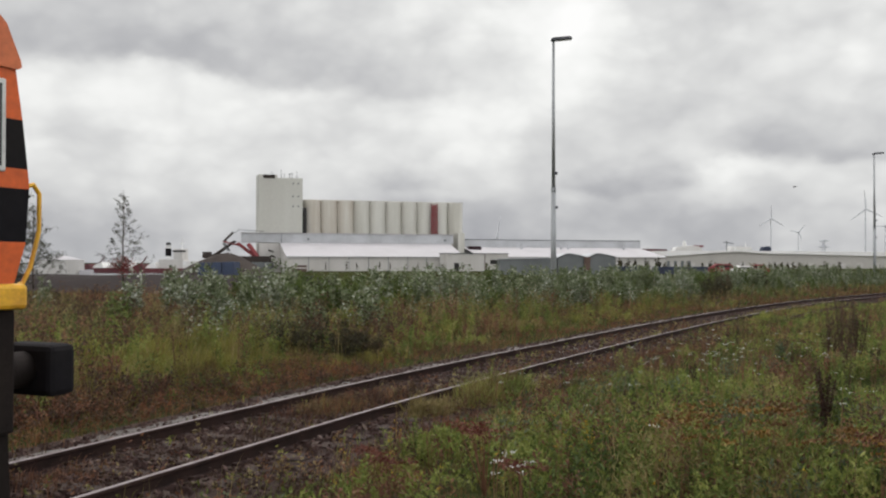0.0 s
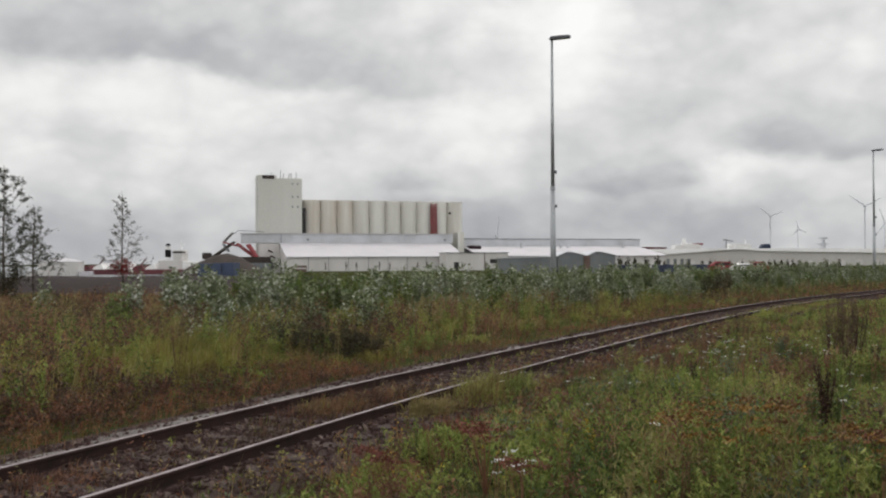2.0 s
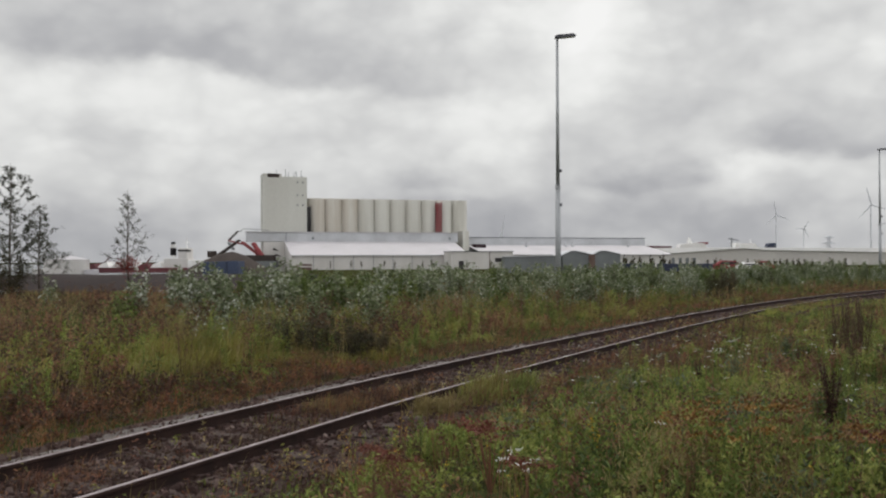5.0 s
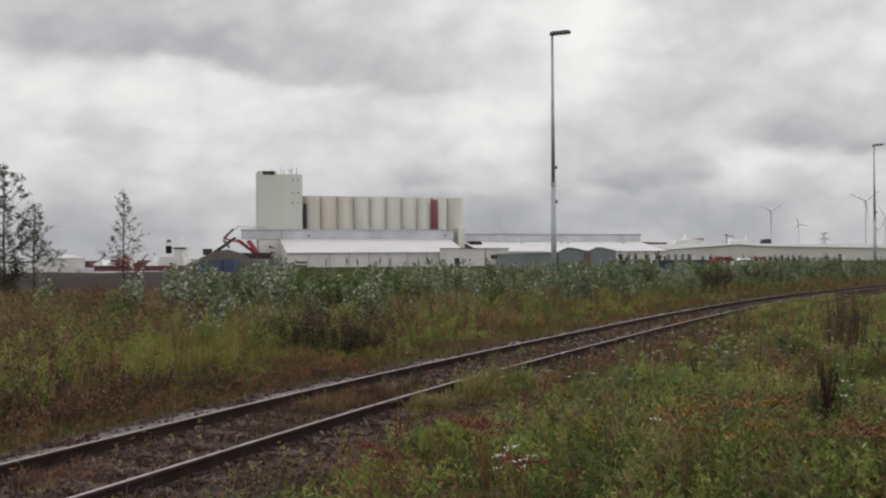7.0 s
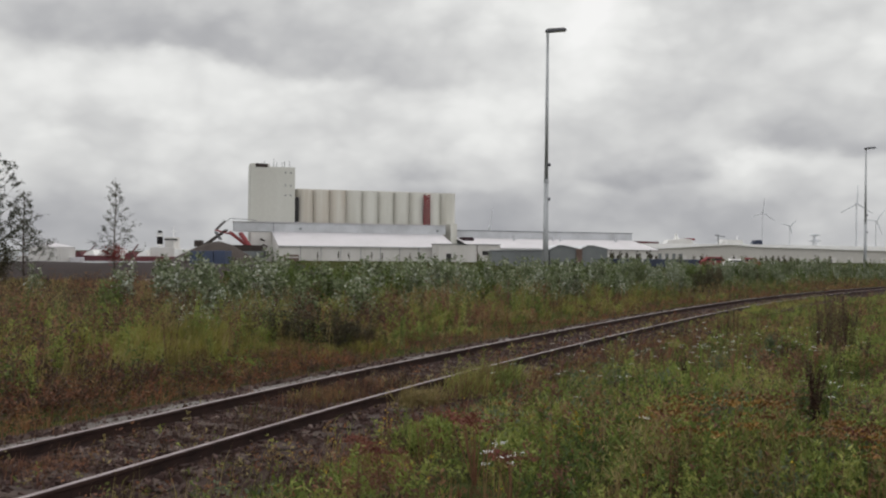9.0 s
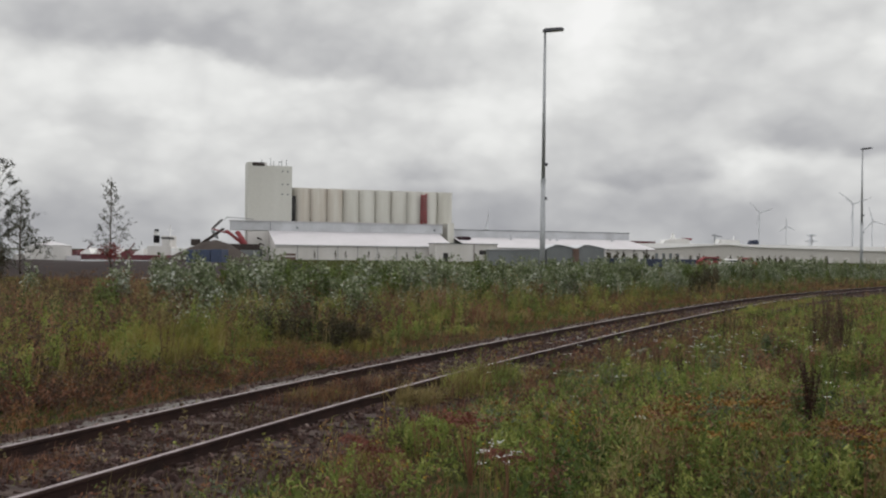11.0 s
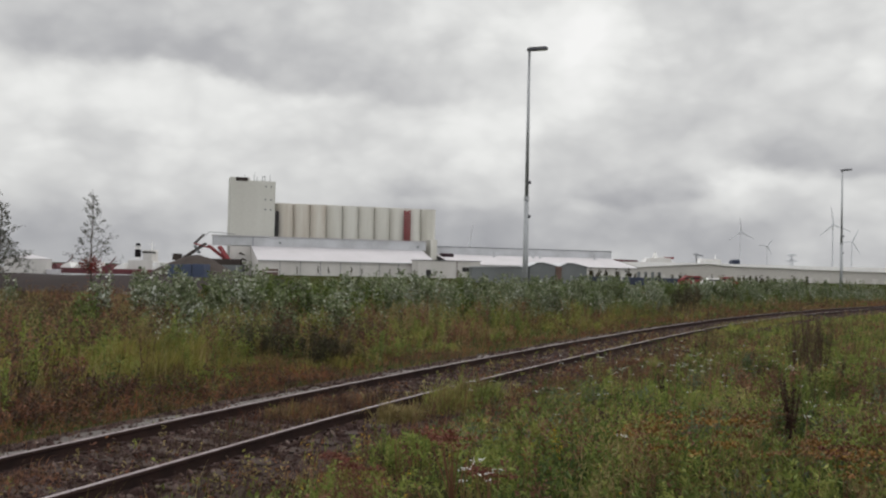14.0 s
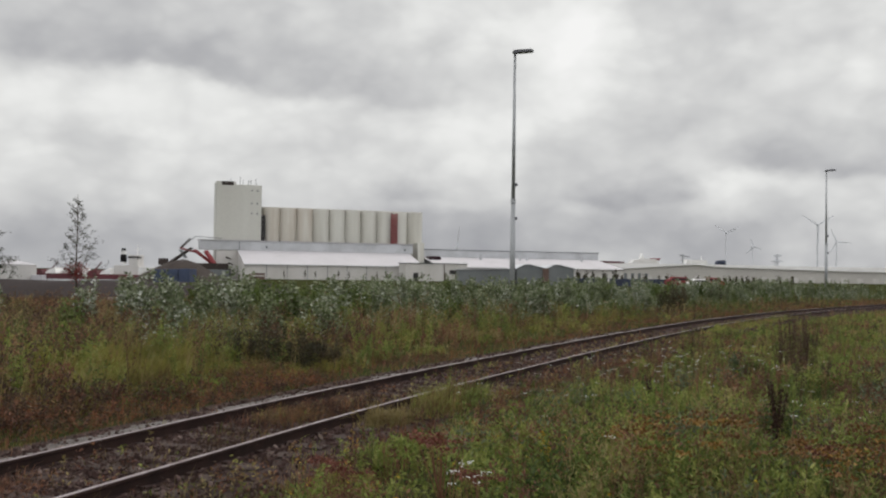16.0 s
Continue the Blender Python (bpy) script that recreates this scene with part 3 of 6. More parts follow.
# ---- locomotive ----
def locomotive():
    """Stands along +x, trailing end at x = 0, rail head at z = 0; the body runs to x = -20.6."""
    lo = thing("locomotive", "orange and black diesel locomotive with yellow handrails", "locomotive")
    L = -20.6
    w = 1.33
    levels = [(1.53, -0.06), (1.70, -0.06), (1.97, 0.03), (2.34, 0.055), (2.75, -0.0), (3.09, -0.06)]

    def nose(z):
        return float(np.interp(z, [p[0] for p in levels], [p[1] for p in levels]))

    def band(name, z0, z1, mat, x0=-2.9, lab=""):
        prof = [(x0, z0), (nose(z0), z0), (nose((z0 + z1) / 2), (z0 + z1) / 2), (nose(z1), z1), (x0, z1)]
        bm = prism(prof, -w, w)
        return part(name, bm, mat, lo, lab)

    band("cab_band", 1.70, 1.97, M_ORANGE, lab="orange lower cab band")
    band("cab_band", 1.97, 2.32, M_BLACK, lab="black cab band")
    band("cab_band", 2.32, 2.45, M_ORANGE, lab="orange cab band")
    band("cab_band", 2.45, 2.77, M_BLACK, lab="black window band")
    band("cab_band", 2.77, 3.09, M_ORANGE, lab="orange upper cab band")
    part("cab_roof", prism([(-2.9, 3.094), (-0.06, 3.094), (-0.03, 3.11), (-0.035, 3.15), (-0.15, 3.38), (-0.2, 3.42), (-0.5, 3.48), (-2.9, 3.48)], -w - 0.02, w + 0.02), M_PINK, lo, "faded orange cab roof")
    part("sill", block(L, 0.03, -w - 0.03, w + 0.03, 1.53, 1.698, 0.03), M_YELLOW, lo, "yellow footplate edge")
    part("hood", prism([(L, 1.70), (-2.9, 1.70), (-2.9, 3.55), (-3.2, 3.62), (L + 0.4, 3.62), (L, 3.1)], -w + 0.03, w - 0.03), M_ORANGE, lo, "orange engine body")
    part("stripe", block(L + 3, -3.2, -w + 0.018, w - 0.018, 2.1, 2.5), M_BLACK, lo, "black body stripe")
    for sx in (-1, 1):
        win = part("window_frame", block(-1.04, -0.14, sx * (w - 0.02), sx * (w + 0.014), 2.42, 3.02, 0.012), M_FRAME, lo, "pale cab window frame")
        part("pane", block(-1.0, -0.18, sx * (w + 0.002), sx * (w + 0.02), 2.455, 2.985), M_GLASS, win, "dark cab glass")
        part("handrail", bent_tube([Vector(p) for p in [(0.04, sx * 1.27, 2.33), (0.14, sx * 1.27, 2.36), (0.19, sx * 1.27, 2.30), (0.19, sx * 1.27, 2.05), (0.12, sx * 1.27, 1.8), (0.06, sx * 1.27, 1.70), (-0.03, sx * 1.27, 1.67)]], 0.015), M_YELLOW, lo, "bent yellow corner handrail")
        part("step", block(-0.85, -0.25, sx * (w - 0.25), sx * (w + 0.01), 0.45, 0.5, 0.01), M_GRIME, lo)
        part("step", block(-0.85, -0.25, sx * (w - 0.25), sx * (w + 0.01), 0.85, 0.9, 0.01), M_GRIME, lo)
        bm = tube(bmesh.new(), (-0.1, sx * 0.875, 1.07), (0.42, sx * 0.875, 1.07), 0.145, 0.13, 20)
        tube(bm, (-0.02, sx * 0.875, 1.07), (0.16, sx * 0.875, 1.07), 0.17, 0.17, 20)
        bu = part("buffer", bm, M_GRIME, lo, "black cylindrical buffer", True)
        bm = bmesh.new()
        box(bm, 0.42, 0.66, sx * 0.875 - 0.26, sx * 0.875 + 0.26, 0.88, 1.25, 0.045)
        part("buffer_head", bm, M_BLACK, bu, "broad black buffer head")
        part("mark", block(0.06, 0.13, sx * 1.03, sx * 1.05, 1.03, 1.09), M_FRAME, bu, "small white marking")
    part("headstock", block(-0.55, -0.02, -w + 0.03, w - 0.03, 0.72, 1.53, 0.02), M_GRIME, lo, "grimy black buffer beam")
    part("snowplough", prism([(-0.55, 0.18), (0.0, 0.12), (-0.03, 0.72), (-0.5, 0.72)], -1.25, 1.25), M_GRIME, lo, "black snowplough")
    part("underframe", block(L + 0.6, -0.55, -1.1, 1.1, 1.05, 1.53, 0.02), M_GRIME, lo, "black underframe")
    part("fuel_tank", block(-13.3, -7.3, -1.25, 1.25, 0.35, 1.05, 0.08), M_GRIME, lo, "grimy fuel tank")
    for c in (-3.6, -17.0):
        bogie = part("bogie", block(c - 2.5, c + 2.5, -1.12, 1.12, 0.55, 0.85, 0.03), M_GRIME, lo, "black three-axle bogie")
        for ax in (-1.95, 0, 1.95):
            for sx in (-1, 1):
                bm = tube(bmesh.new(), (c + ax, sx * 0.68, 0.53), (c + ax, sx * 0.82, 0.53), 0.53, 0.53, 32)
                tube(bm, (c + ax, sx * 0.66, 0.53), (c + ax, sx * 0.69, 0.53), 0.56, 0.56, 32)
                tube(bm, (c + ax, sx * 0.8, 0.53), (c + ax, sx * 1.14, 0.53), 0.16, 0.14, 12)
                part("wheel", bm, M_GRIME, bogie)
    return lo


# ---- masts ----
def light_mast(x, y, h, r, arm):
    ms = thing("light_mast", "tall tapered galvanised yard light mast with flat lamp", "light mast", pose(x, y, float(ground_z(x, y))), "yard light masts")
    part("footing", block(-0.45, 0.45, -0.45, 0.45, -0.3, 0.12, 0.03), M_STONEFOOT, ms)
    bm = tube(bmesh.new(), (0, 0, 0.1), (0, 0, h * 0.42), r, r * 0.72, 12)
    part("lower_pole", bm, M_GALV, ms, "", True)
    bm = tube(bmesh.new(), (0, 0, h * 0.42), (0, 0, h - 0.04), r * 0.62, r * 0.38, 12)
    part("upper_pole", bm, M_GALV, ms, "", True)
    part("collar", tube(bmesh.new(), (0, 0, h * 0.415), (0, 0, h * 0.43), r * 0.8, r * 0.8, 12), M_GALV, ms)
    part("arm", bent_tube([Vector((0, 0, h - 0.06)), Vector((arm * 0.25, 0, h - 0.01))], r * 0.3), M_LAMPBODY, ms)
    hd = part("lamp_head", prism([(-0.12, h - 0.1), (0.05, h - 0.12), (arm, h - 0.03), (arm * 1.0, h + 0.03), (arm * 0.85, h + 0.10), (0, h + 0.03), (-0.12, h - 0.02)], -0.2, 0.2), M_LAMPBODY, ms, "flat dark lamp housing")
    part("lens", prism([(arm * 0.35, h - 0.099), (arm * 0.92, h - 0.044), (arm * 0.92, h - 0.052), (arm * 0.35, h - 0.107)], -0.15, 0.15), M_LENS, hd)
    for z in (h * 0.355, h * 0.485):
        part("bracket_box", block(r * 0.35, r * 0.35 + 0.16, -0.09, 0.09, z - 0.08, z + 0.08, 0.02), M_LAMPBODY, ms, "small dark bracket box")
    return ms


# ---- the grain terminal, with its own axes: x along the front, y away ----
def terminal():
    place = pose(-44, 220, 0, 0, 0, 17)

    def unit(name, label, category):
        return thing(name, label, category, place)

    tw = unit("silo_tower", "tall pale concrete elevator tower of the grain terminal", "silo tower")
    bm = block(1.0, 10.5, 0, 9, -0.4, 22.3, 0.02)
    part("tower_body", bm, M_CONCRETE, tw)
    part("stair_shaft", block(0, 1.0, 0.02, 6, -0.4, 23.0), M_CONCRETE, tw)
    part("parapet", block(1.02, 4.6, 1.3, 5, 22.302, 23.1), M_PANEL, tw)
    part("roof_vent", block(1.15, 3.9, -0.05, 1.2, 22.1, 23.0, 0.04), M_PILE, tw, "dark roof plant box")
    for x, z in ((5.6, 24.4), (6.3, 23.7), (7.6, 23.6), (8.2, 23.9), (9.4, 24.1), (3.4, 23.9)):
        part("antenna", tube(bmesh.new(), (x, 2, 22.2), (x, 2, z), 0.09, 0.05, 6), M_DARKGREY, tw)
    part("antenna", tube(bmesh.new(), (7.5, 2, 23.4), (8.4, 2, 23.5), 0.06, 0.06, 6), M_DARKGREY, tw)
    for z in (21.0, 17.9, 15.5):
        for x in (8.2, 9.5):
            part("window", block(x - 0.17, x + 0.17, -0.03, 0.3, z - 0.2, z + 0.2), M_DARKGREY, tw, "small dark opening")
    part("string_course", block(1.2, 4.6, -0.03, 0.2, 20.9, 21.0), M_PANEL, tw)
    sb = unit("silo_block", "row of ten joined round concrete grain silos", "grain silos")
    n = 10
    step = (52.0 - 11.3) / n
    for i in range(n):
        x = 11.3 + step * (i + 0.5)
        bm = bmesh.new()
        bmesh.ops.create_cone(bm, cap_ends=True, segments=40, radius1=step * 0.5 + 0.12, radius2=step * 0.5 + 0.12, depth=17.6, matrix=Matrix.Translation((x, 3, 8.4)))
        part("silo_cell", bm, M_CELLBROWN if i < 3 else M_CELL, sb, "rust-streaked concrete silo cell" if i < 3 else "pale concrete silo cell")
    part("core_wall", block(11.4, 51.6, 3, 9, -0.4, 17.05), M_CELL, sb)
    part("coping", block(11.2, 52.1, 2.2, 8, 17.21, 17.4, 0.03), M_PANEL, sb, "thin roof coping")
    # Solid dark block: the shade between tower and first cell, put in as colour.
    part("recess", block(10.52, 11.5, 0.6, 2.4, 8, 15.2), M_DARK, sb, "dark block painted as the shaded gap beside the tower")
    lad = part("lattice_stair", block(43.0, 43.12, 0.2, 0.4, 9, 16.8), M_REDRUST, sb, "red steel lattice stair")
    part("stile", block(44.6, 44.72, 0.2, 0.4, 9, 16.8), M_REDRUST, lad)
    for k in range(10):
        z = 9.1 + k * 0.76
        part("flight", tube(bmesh.new(), (43.1, 0.3, z), (44.6, 0.3, z + 0.72), 0.16, 0.16, 6), M_RED, lad)
        part("brace", tube(bmesh.new(), (44.6, 0.4, z), (43.1, 0.4, z + 0.72), 0.09, 0.09, 6), M_REDRUST, lad)
        part("landing", block(43.0, 44.72, 0.25, 0.75, z - 0.06, z + 0.06), M_REDRUST, lad)
    sh = unit("storage_shed", "long white-roofed flat grain shed with grey-white panel walls", "storage shed")
    part("roof", prism_x([(-4, 6.55), (-16.3, 3.2), (-16.3, 3.35), (-4, 6.75)], 4.5, 46.5), M_WHITE, sh, "white sheet roof")
    part("front_wall", block(4.92, 46.2, -16, -15.7, -0.4, 3.2), M_PANEL, sh, "dirty white panel wall")
    part("end_wall", prism_x([(-16, -0.4), (0, -0.4), (0, 6.5), (-4, 6.5), (-16, 3.2)], 4.6, 4.9), M_PANEL, sh, "stained gable wall")
    part("end_wall", prism_x([(-16, -0.4), (0, -0.4), (0, 6.5), (-4, 6.5), (-16, 3.2)], 46.2, 46.4), M_PANEL, sh)
    part("gutter", block(4.6, 46.4, -16.4, -16.3, 3.15, 3.3), M_GREY, sh, "grey gutter")
    for k in range(8):
        x = 9.5 + 4.6 * k
        part("pilaster", block(x, x + 0.11, -16.06, -15.98, -0.4, 3.15), M_DARKGREY, sh)
    part("door", block(5.8, 9.2, -16.08, -15.9, -0.4, 1.35), M_BROWNDOOR, sh, "wide brown sliding door")
    part("sign", block(5.9, 9.1, -16.1, -16.0, 0.6, 0.85), M_PANEL, sh)
    tb = unit("transfer_house", "stained white transfer house under the conveyor", "transfer house")
    part("body", block(-0.4, 4.58, -4.5, 0, -0.4, 6.4, 0.05), M_PANEL, tb, "streaked white wall")
    # Tapered tubes added to draw the brown stains on the wall; no spouts.
    for k, (x, z) in enumerate(((2.6, 4.9), (3.1, 3.6), (2.7, 2.4), (3.2, 1.2), (2.4, 0.3))):
        part("stain_plate", tube(bmesh.new(), (x - 0.7, -4.56, z), (x + 0.5, -4.56, z - 0.5), 0.22, 0.1, 7), M_PILE, tb, "brown wall stain shaped as a tapered tube")
    ga = unit("conveyor_gallery", "long grey clad conveyor gallery above the shed roof", "conveyor gallery")
    part("gallery_body", block(-4.2, 47.4, -4.4, -2, 6.6, 8.75, 0.05), M_GREY, ga, "grey clad gallery wall")
    part("gallery_roof", block(-4.4, 47.6, -4.6, -1.8, 8.752, 8.95), M_WHITE, ga, "pale gallery roof edge")
    part("gallery_joint", block(4.85, 5.0, -4.43, -4.38, 6.62, 8.74), M_DARKGREY, ga)
    for x in (11.0, 45.0):
        part("vent", block(x, x + 0.5, -4.46, -4.38, 7.2, 7.7), M_DARKGREY, ga, "small square vent")
    part("end_tower", block(48.75, 50.4, -4.3, 0.5, -0.4, 9.4), M_CELL, ga, "white end tower wall")
    part("railing", bent_tube([Vector((-5.6, -3, 8.8)), Vector((-5.0, -3, 9.6)), Vector((1.0, -3, 9.3))], 0.07, 6), M_DARKGREY, ga)
    wg = unit("rear_warehouse", "long low warehouse with grey parapet and white roof", "warehouse")
    part("parapet_wall", block(51.2, 101.9, 0, 12, -0.4, 7.75), M_GREY, wg, "grey clad parapet wall")
    part("parapet_cap", block(51.1, 102.0, -0.1, 0.4, 7.752, 7.95), M_DARKGREY, wg)
    part("roof", prism_x([(0, 5.8), (-14.5, 3.2), (-14.5, 3.4), (0, 6.0)], 51.2, 101.5), M_WHITE, wg, "white sloping roof")
    part("front_wall", block(51.4, 101.3, -14, -13.7, -0.4, 3.3), M_PANEL, wg)
    part("loading_door", block(51.9, 55.0, -4.6, -0.4, 4.9, 6.1, 0.5), M_MAROON, wg, "dark red brown roof hatch")
    for x in (66, 77, 79, 95):
        part("roof_vent", block(x, x + 0.5, -3.2, -2.7, 5.2, 6.7), M_GREY, wg)
    lo = unit("annex", "low grey-white annex building beside the shed", "annex")
    part("wall", block(40.2, 55.2, -22, -16.5, -0.4, 4.0), M_PANEL, lo, "grey-white annex wall")
    part("roof", block(40.0, 55.4, -22.2, -16.4, 4.002, 4.15), M_DARKGREY, lo, "thin dark roof edge")
    part("window", block(50.8, 54.6, -22.06, -21.9, 1.6, 2.6), M_DARK, lo)
    part("door", block(42.0, 43.2, -22.06, -21.9, -0.4, 1.9), M_DARK, lo)
    part("pole", tube(bmesh.new(), (49.4, -22.3, -0.4), (49.4, -22.3, 4.0), 0.1, 0.08, 6), M_BROWNDOOR, lo)


def grey_sheds():
    sh = thing("grey_shed", "long low dark grey steel shed", "shed")
    part("wall", prism([(9.3, -0.2), (18.5, -0.2), (18.5, 2.7), (9.3, 2.5)], 150, 158), M_DARKGREY, sh)
    part("roof", prism([(9.1, 2.52), (18.6, 2.72), (18.6, 2.84), (9.1, 2.64)], 149.8, 158.2), M_GREY, sh, "grey roof sheet")
    for x0, x1, pk in ((18.7, 23.3, 20.7), (23.5, 28.1, 25.5)):
        gs = thing("gabled_shed", "dark grey gabled storage tent", "shed", group="gabled sheds")
        part("wall", prism([(x0, -0.2), (x1, -0.2), (x1, 2.9), (pk + 0.2, 3.42), (pk - 0.6, 3.42), (x0, 2.75)], 150, 162), M_DARKGREY, gs)
        part("roof", prism([(x0 - 0.1, 2.8), (pk - 0.6, 3.46), (pk + 0.2, 3.46), (x1 + 0.1, 2.92), (x1 + 0.1, 3.0), (pk + 0.25, 3.56), (pk - 0.65, 3.56), (x0 - 0.1, 2.9)], 149.8, 162.2), M_GREY, gs, "grey tent roof")
    rs = thing("rust_screen", "rust-coloured steel screen between sheds", "screen")
    part("plate", block(22.9, 23.9, 149.5, 149.7, -0.2, 2.9), M_BROWNDOOR, rs)


def far_warehouses():
    wa = thing("long_warehouse", "very long cream warehouse with white low roof", "warehouse")
    part("wall", prism([(72, -0.4), (210, -0.4), (210, 3.9), (158, 4.4), (113, 5.35), (106, 6.05), (72, 3.75)], 330, 360), M_CREAM, wa, "cream clad wall")
    # Upright front face; the brightness of a lit slope is in its white.
    part("roof", prism([(71.5, 3.78), (106, 6.08), (113, 5.38), (158, 4.43), (210.5, 3.93), (210.5, 5.85), (158, 6.0), (113, 6.25), (106, 6.35), (71.5, 6.2)], 329.3, 361), M_ROOFWHITE, wa, "white low roof")
    for k in range(22):
        x = 76 + k * 6
        part("door", block(x, x + 2.2, 329.9, 330.2, -0.3, 1.9), M_PANEL, wa)
    for k in range(7):
        x = 72.6 + k * 2.5
        part("loading_bay", block(x, x + 1.1, 329.85, 330.2, -0.3, 2.7), M_DARKGREY, wa, "dark loading bay opening")


def containers():
    rng = random.Random(3)
    x = 30.6
    for k in range(5):
        w = (2.2, 2.6, 3.4, 1.6, 2.6)[k]
        c = thing("freight_container", "dark navy steel freight container", "container", pose(x, 160, -0.02), "dark containers")
        bm = block(0, w, 0, 2.4, 0.0, 1.35, 0.03)
        part("shell", bm, M_NAVY, c)
        for j in range(int(w / 0.4)):
            part("rib", block(0.15 + j * 0.4, 0.3 + j * 0.4, -0.04, 0.02, 0.1, 1.25), M_NAVY, c)
        x += w + rng.uniform(0.3, 1.3)
    for k, xx in enumerate((-50.4, -47.9, -45.4)):
        c = thing("freight_container", "weathered blue steel freight container", "container", pose(xx, 190, float(ground_z(xx, 190))), "blue containers")
        part("shell", block(0, 2.3, 0, 6, 0.0, 2.6 + float(-ground_z(xx, 190)) * 0.55, 0.03), M_BLUE, c)
        for j in range(5):
            part("rib", block(0.2 + j * 0.42, 0.35 + j * 0.42, -0.05, 0.02, 0.1, 2.5), M_BLUE, c)


def tank_and_ship():
    zt = -1.9
    tk = thing("storage_tank", "white cylindrical storage tank with shallow cone roof", "storage tank", pose(-108.3, 262, zt), "")
    bm = bmesh.new()
    bmesh.ops.create_cone(bm, cap_ends=True, segments=48, radius1=6.1, radius2=6.1, depth=4.5, matrix=Matrix.Translation((0, 0, 2.25)))
    part("shell", bm, M_PANEL, tk, "off-white shell")
    bm = bmesh.new()
    bmesh.ops.create_cone(bm, cap_ends=True, segments=48, radius1=6.25, radius2=0.9, depth=1.15, matrix=Matrix.Translation((0, 0, 5.09)))
    part("roof", bm, M_WHITE, tk, "white shallow cone roof")
    part("apron", block(-8.6, -6.2, -3, 3, 0.0, 1.9, 0.1), M_PANEL, tk)
    part("valve_house", block(6.2, 9.2, -3, 0, 0.0, 1.7, 0.1), M_WHITE, tk)
    sp = thing("cargo_ship", "red-hulled cargo ship with white superstructure", "ship", pose(-102.8, 310, -1.6))
    bm = prism([(-20, -0.5), (17, -0.5), (18.5, 1.5), (-21.5, 1.7), (-20.6, 0.6)], -5, 5)
    part("hull", bm, M_HULL, sp, "dark red hull")
    part("bulwark", prism([(-21.5, 1.71), (-17, 1.6), (-17, 2.1), (-21.9, 2.4)], -5, 5), M_HULL, sp)
    for k in range(6):
        x = -18 + k * 4.4
        part("hatch_cover", prism([(x, 1.5), (x + 3.9, 1.5), (x + 3.2, 3.0 + 0.6 * (k % 2)), (x + 1.0, 2.6)], -4, 4), M_SHIPWHITE if k % 4 else M_HULL, sp, "hatch cover")
    for k in range(3):
        x = -12 + k * 7
        part("derrick", tube(bmesh.new(), (x, -3, 2.4), (x + 2.4, -3, 5.6), 0.3, 0.15, 6), M_PILE if k % 2 else M_HULL, sp, "rusty cargo derrick")
    part("superstructure", block(8.6, 16.6, -4, 4, 1.4, 4.6, 0.15), M_PANEL, sp, "white deckhouse")
    part("bridge", block(13.4, 16.2, -4, 4, 4.6, 8.0, 0.15), M_PANEL, sp, "white bridge")
    part("bridge_windows", block(13.2, 16.46, -4.05, 0, 6.9, 7.5), M_DARK, sp, "dark bridge windows")
    part("stern_deck", block(16.6, 23, -4, 4, 1.0, 4.0, 0.1), M_SHIPWHITE, sp)
    fu = part("funnel", tube(bmesh.new(), (10.6, 0, 5.1), (10.6, 0, 9.4), 0.95, 0.95, 14), M_SHIPWHITE, sp, "white funnel")
    part("funnel_band", tube(bmesh.new(), (10.6, 0, 5.6), (10.6, 0, 8.2), 0.98, 0.98, 14), M_BLACK, fu, "black funnel band")
    part("funnel_top", tube(bmesh.new(), (10.6, 0, 9.0), (10.6, 0, 10.2), 0.99, 0.6, 14), M_BLACK, fu, "black funnel top")
    part("mast", tube(bmesh.new(), (15.2, 0, 8.0), (15.2, 0, 11.6), 0.2, 0.1, 6), M_SHIPWHITE, sp)
    part("radar_arm", block(14.2, 16.2, -0.1, 0.1, 9.8, 10.0), M_SHIPWHITE, sp)


